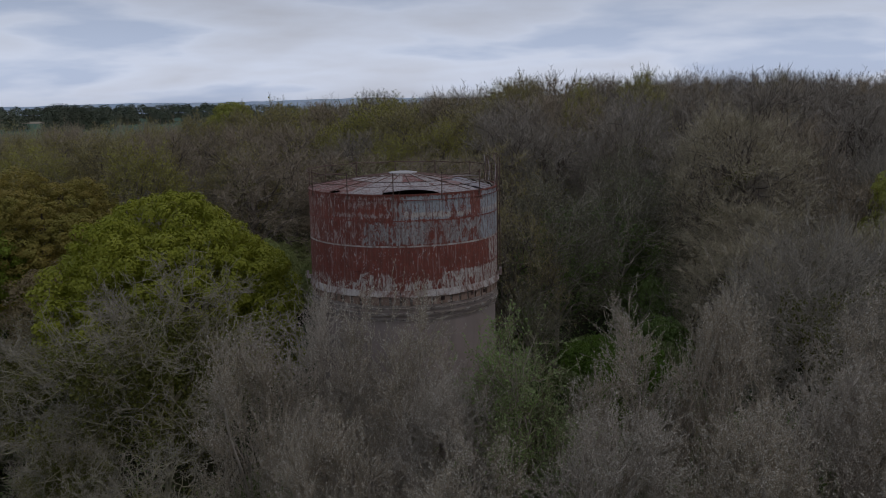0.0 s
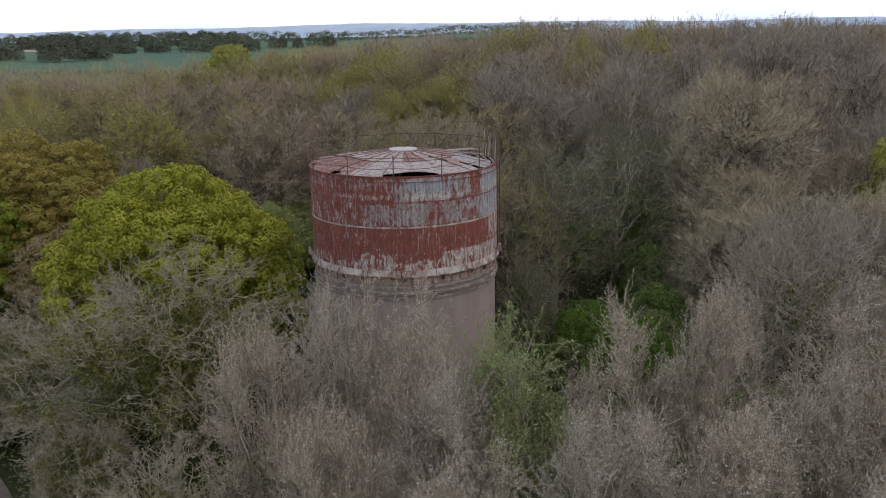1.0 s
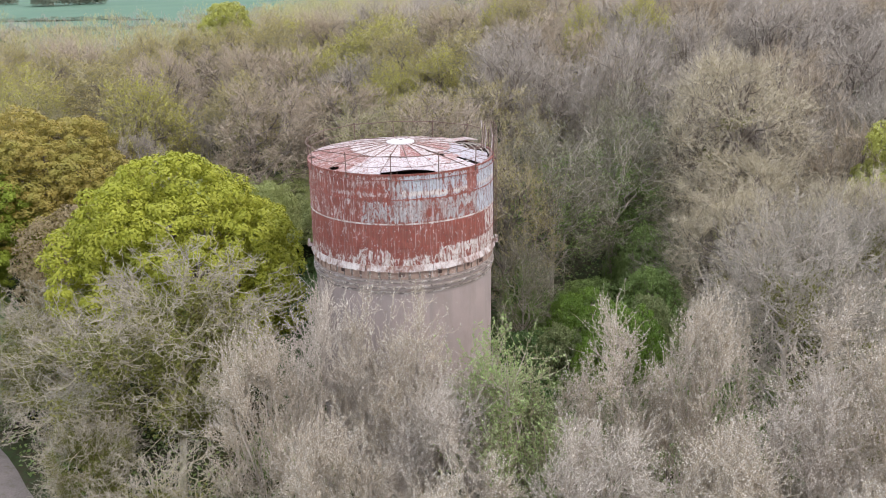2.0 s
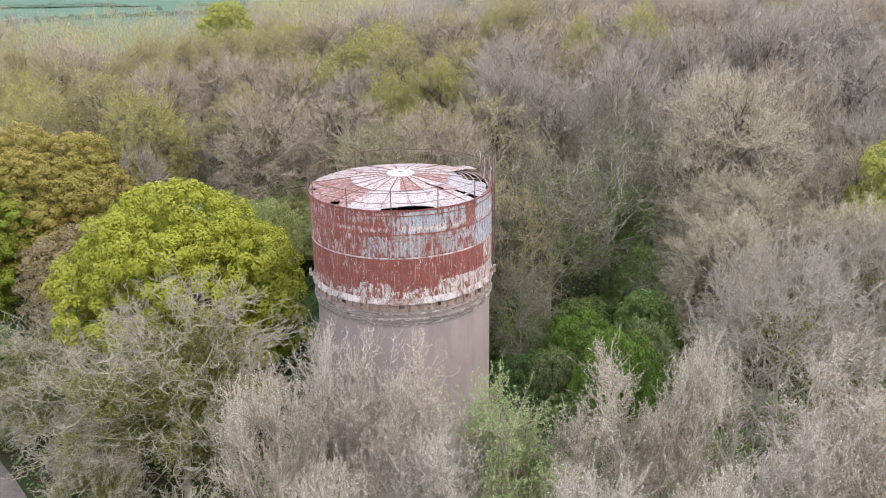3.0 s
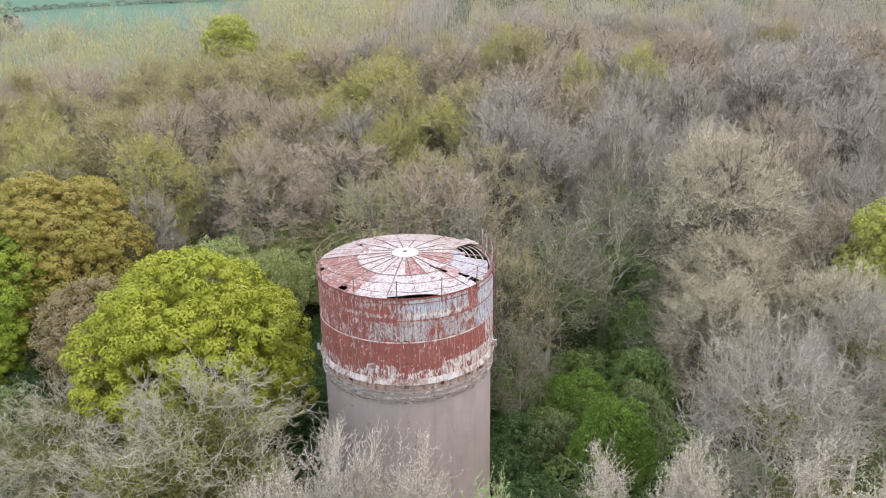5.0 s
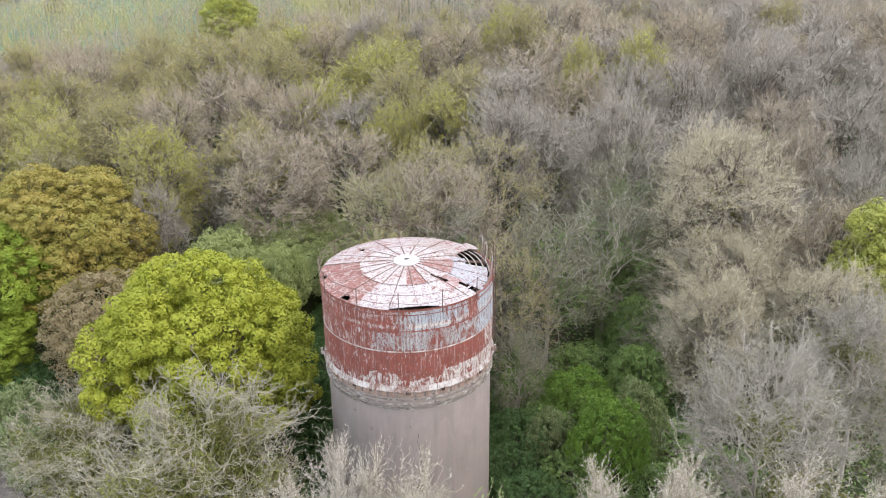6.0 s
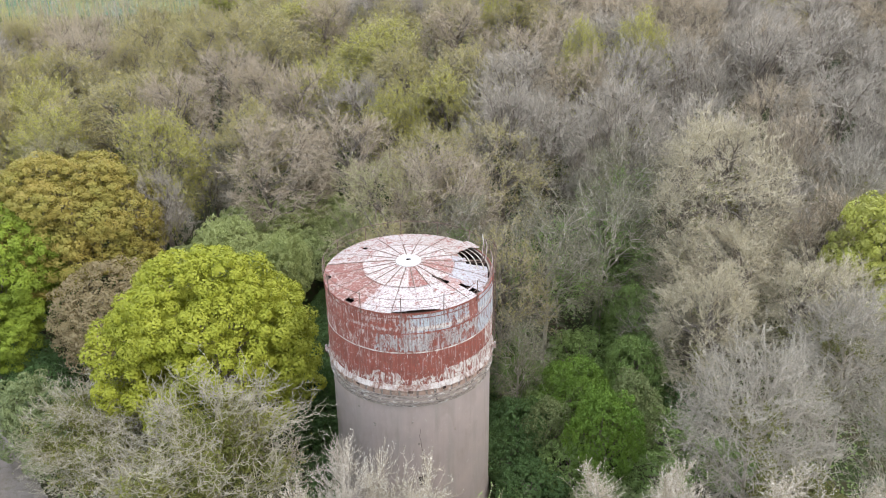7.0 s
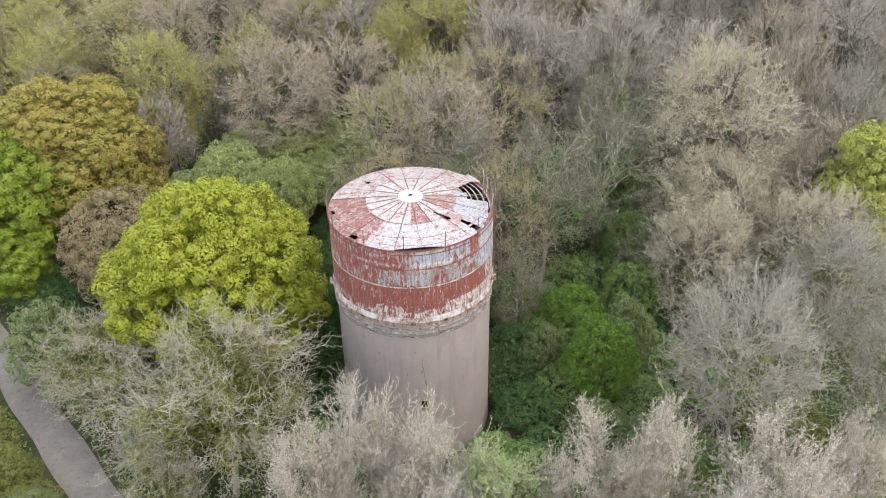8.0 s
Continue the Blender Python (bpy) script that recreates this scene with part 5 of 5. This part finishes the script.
def wood_kind(x, y):
    """The budding trees stand mostly to the west, the grey ones to the east."""
    f = rf.random()
    if x < -14:
        return ("bud_a" if f < .42 else "bud_b" if f < .68 else "mossy" if f < .74 and y < 69 else "brown_b" if f < .82 else "yellow" if f < .92 else "grey_b")
    if x < 6:
        return ("bud_a" if f < .36 else "bud_b" if f < .66 else "grey_b" if f < .74 else "brown_a" if f < .84 else "brown_b" if f < .95 else "yellow")
    return ("grey_a" if f < .32 else "grey_b" if f < .58 else "brown_a" if f < .76 else "brown_b" if f < .92 else "bud_a")


for iy in range(16):
    for ix in range(-19, 20):
        x = (ix + 0.5 * (iy % 2)) * 4.7 + rf.uniform(-1.4, 1.4)
        y = 54 + iy * 3.8 + rf.uniform(-1.3, 1.3)
        if abs(x) > 0.56 * y + 4 or track_distance(x, y) < 4 or x < -19 and y < 65 or -22 < x < -5.0 and y < 67:
            continue
        if y > 84 and rf.random() < 0.36:
            continue
        r = rf.uniform(3.7, 5.2)
        if any((x - a) ** 2 + (y - b) ** 2 < (0.47 * (r + c)) ** 2 for a, b, c in PLACED):
            continue
        g0 = float(ground_z(x, y))
        kind = wood_kind(x, y)
        if y > 69 and kind != "yellow":
            kind = {"g": "far_grey", "b": "far_brown", "m": "far_grey"}[kind[0]] if kind[:3] != "bud" else "far_bud"
        lift = 1.4 if x > 4 and 64 < y < 79 else 0.0
        plant(kind, x, y, g0 + lift + rf.uniform(11.8, 14.0), r)


# kinds that were not planted are taken away
for ob, h, r, used in PROTO.values():
    if not used:
        for o in list(ob.children_recursive) + [ob]:
            bpy.data.objects.remove(o)


# ---------------------------------------------------------------- far wood
def far_kind(g, x):
    """Bud and bronze towards the west, bare grey towards the east."""
    f = g.random()
    if x < -8:
        return 1 if f < 0.60 else 2 if f < 0.76 else 0
    return 1 if f < 0.16 else 2 if f < 0.46 else 0


def far_wood():
    """The wood further back: many rounded crowns of fine rising twigs and bud, joined by kind."""
    g = np.random.default_rng(99)
    heaps = [Soup(), Soup(), Soup()]
    for y in np.arange(112, 300, 5.0):
        for x in np.arange(-150, 120, 5.2):
            px, py = x + g.uniform(-1.7, 1.7), y + g.uniform(-1.7, 1.7)
            if abs(px) > 0.6 * py + 6:
                continue
            if py > 206 + 6 * math.sin(px * 0.1) + 6.2 * max(0.0, px + 60) or px > 0 and py > 175:
                continue
            kind = far_kind(g, px)
            near = py < 150
            n = 340 if near else 190
            h, r = g.uniform(10.0, 14.2), g.uniform(2.7, 4.0)
            if py > 140 and px < -30:
                h *= 1.05
            gz = float(ground_z(px, py))
            d = unit(g.normal(size=(n, 3)) + np.array([0, 0, 0.55]))
            lump = 1 + 0.10 * np.sin(d[:, :1] * 5 + px) * np.sin(d[:, 1:2] * 5 + py)
            tip = np.array([px, py, gz + h * 0.6]) + d * np.array([r, r, h * 0.40]) * g.uniform(0.78, 1.04, (n, 1)) * lump
            back = tip - unit(d * 0.55 + np.array([0, 0, 0.75]) + g.normal(size=(n, 3)) * 0.4) * g.uniform(0.5, 1.3, (n, 1))
            heaps[kind].blades(back, tip, 0.024 if near else 0.036, g)
            on = tip[: n // (2 if kind == 1 else 4 if kind == 2 else 9)]
            heaps[kind].leaves(on, g.normal(size=on.shape) + (0, 0, 0.7), 0.20 if near else 0.26, g, 0.7)
            pts = np.array([[[px, py, gz - 0.3], [px, py, gz + h * 0.75]]])
            heaps[kind].tubes(pts, np.array([[0.16, 0.05]]), 4)
    return [h.mesh("far_wood") for h in heaps]


for mesh_of, (tone, a, b, words) in zip(far_wood(), (
        ("far_grey", (0.40, 0.345, 0.28), (0.33, 0.285, 0.235), "further leafless grey crowns of the wood"),
        ("far_bud", (0.44, 0.41, 0.15), (0.37, 0.33, 0.16), "further crowns of the wood in yellow-green bud"),
        ("far_brown", (0.41, 0.31, 0.21), (0.34, 0.26, 0.18), "further reddish brown crowns of the wood"))):
    m = Mat(tone, 0.9, spec=0.1)
    c = m.mix(m.ramp(m.noise(0.13, 3), 0.40, 0.60), a, b)
    M[tone] = m.color(m.mix(m.math("MULTIPLY", m.island(), 0.35), c, (0.30, 0.265, 0.22))).m
    mesh_of.materials.append(M[tone])
    tagged(new("far_wood", mesh_of), words, "woodland", kind="stuff")


def far_clumps(name, spots, seed, size, leaf, label, category):
    """Distant hedges and copses: ragged heaps of leaf clumps, joined."""
    g = np.random.default_rng(seed)
    s = Soup()
    for x, y, h, r, n in spots:
        d = unit(g.normal(size=(n, 3)))
        d[:, 2] = np.abs(d[:, 2])
        p = np.array([x, y, float(ground_z(x, y)) + h * 0.35]) + d * np.array([r, r, h * 0.65]) * g.uniform(0.72, 1.04, (n, 1))
        p[:, 2] -= g.random(n) * h * 0.3 * (d[:, 2] < 0.3)
        s.leaves(p, d + g.normal(size=(n, 3)) * 0.3 + (0, 0, 0.9), size, g, 0.8)
    me = s.mesh(name)
    me.materials.append(leaf)
    return tagged(new(name, me), label, category, kind="stuff")


gr = random.Random(4)
m = Mat("copse", 0.9, spec=0.1)
c = m.mix(m.ramp(m.noise(0.04, 3), 0.4, 0.6), (0.12, 0.15, 0.10), (0.15, 0.165, 0.115))
M["copse"] = m.color(m.mix(m.math("MULTIPLY", m.island(), 0.5), c, (0.19, 0.20, 0.14))).m
hedge = [(x, 368 + 0.67 * (x + 118) * (x < -118) + 0.3 * (x + 118) * (x >= -118) + gr.uniform(-1, 1), gr.uniform(1.6, 2.8) + 2.4 * (gr.random() < 0.07), gr.uniform(1.6, 2.6), 220) for x in np.arange(-240, -58, 2.6)]
hedge += [(x, 437 + gr.uniform(-2, 2), gr.uniform(1.6, 2.6), gr.uniform(2.5, 4), 260) for x in np.arange(-330, 0, 5.5) if not -150 < x < -120]
far_clumps("hedge", hedge, 5, 0.45, M["copse"], "dark clipped hedge between the fields", "hedge")
copse = []
for x0, x1, y, h, n in ((-292, -262, 640, 17, 9), (-268, -246, 660, 14, 5), (-345, -325, 690, 12, 4), (-330, -180, 860, 12, 26), (-240, -120, 980, 11, 18)):
    copse += [(gr.uniform(x0, x1), y + gr.uniform(-15, 15), 1.3 * h * gr.uniform(0.7, 1.0), gr.uniform(4.5, 7.5), 900) for _ in range(n)]
belt = [(x, 1150 + gr.uniform(-15, 15), gr.uniform(16, 22), gr.uniform(8, 12), 420) for x in np.arange(-720, -250, 8)]
belt += [(x, 1500 + gr.uniform(-60, 60), gr.uniform(14, 20), gr.uniform(9, 16), 200) for x in np.arange(-420, 260, 12)]
copse += [(-127, 250, 9.5, 3.4, 1300), (-121, 252, 7.5, 3.0, 1000), (-100, 232, 4.5, 2.4, 600)]
far_clumps("copse", copse, 6, 1.35, M["copse"], "dark copses of trees among the fields", "woodland")
far_clumps("tree_belt", belt, 9, 2.6, M["copse"], "dark belts of trees along the far fields", "woodland")


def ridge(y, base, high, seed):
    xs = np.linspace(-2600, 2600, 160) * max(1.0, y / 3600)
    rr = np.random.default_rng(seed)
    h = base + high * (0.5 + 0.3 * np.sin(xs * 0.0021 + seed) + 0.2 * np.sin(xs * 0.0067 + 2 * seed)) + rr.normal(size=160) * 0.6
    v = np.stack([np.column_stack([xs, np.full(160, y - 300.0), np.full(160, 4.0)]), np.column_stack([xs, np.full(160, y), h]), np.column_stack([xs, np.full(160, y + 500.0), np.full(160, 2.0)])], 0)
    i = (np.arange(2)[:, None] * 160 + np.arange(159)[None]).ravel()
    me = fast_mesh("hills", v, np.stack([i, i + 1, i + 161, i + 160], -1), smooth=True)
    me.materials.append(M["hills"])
    tagged(new("hills", me), "low wooded hills and fields on the horizon, haze in their colour", "hills", kind="structure")


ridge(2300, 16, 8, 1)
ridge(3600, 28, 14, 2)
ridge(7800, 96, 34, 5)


# ---------------------------------------------------------------- low growth on the woodland floor
def undergrowth():
    g = np.random.default_rng(17)
    n = 60000
    x, y = g.uniform(-45, 45, n), g.uniform(14, 75, n)
    dens = np.sin(x * 0.7 + 1.3) * np.sin(y * 0.6) + np.sin(x * 0.23 + y * 0.31)
    ok = (np.hypot(x - CX, y - CY) > 5.0) & (np.abs(x) < 0.7 * y + 5) & (dens > -0.9)
    ok &= np.array([track_distance(a, b) > 1.5 for a, b in zip(x, y)])
    x, y, dens = x[ok], y[ok], dens[ok]
    p = np.column_stack([x, y, ground_z(x, y) + g.random(len(x)) ** 2 * (0.5 + 0.35 * np.clip(dens, 0, 2)) + 0.04])
    s = Soup()
    s.leaves(p, g.normal(size=(len(x), 3)) * 0.5 + (0, 0, 1), 0.26, g, 0.6)
    return s.mesh("undergrowth")


ug = undergrowth()
ug.materials.append(M["leaf_shrub"])
tagged(new("undergrowth", ug), "low green brambles and ground ivy on the floor", "undergrowth", kind="stuff")
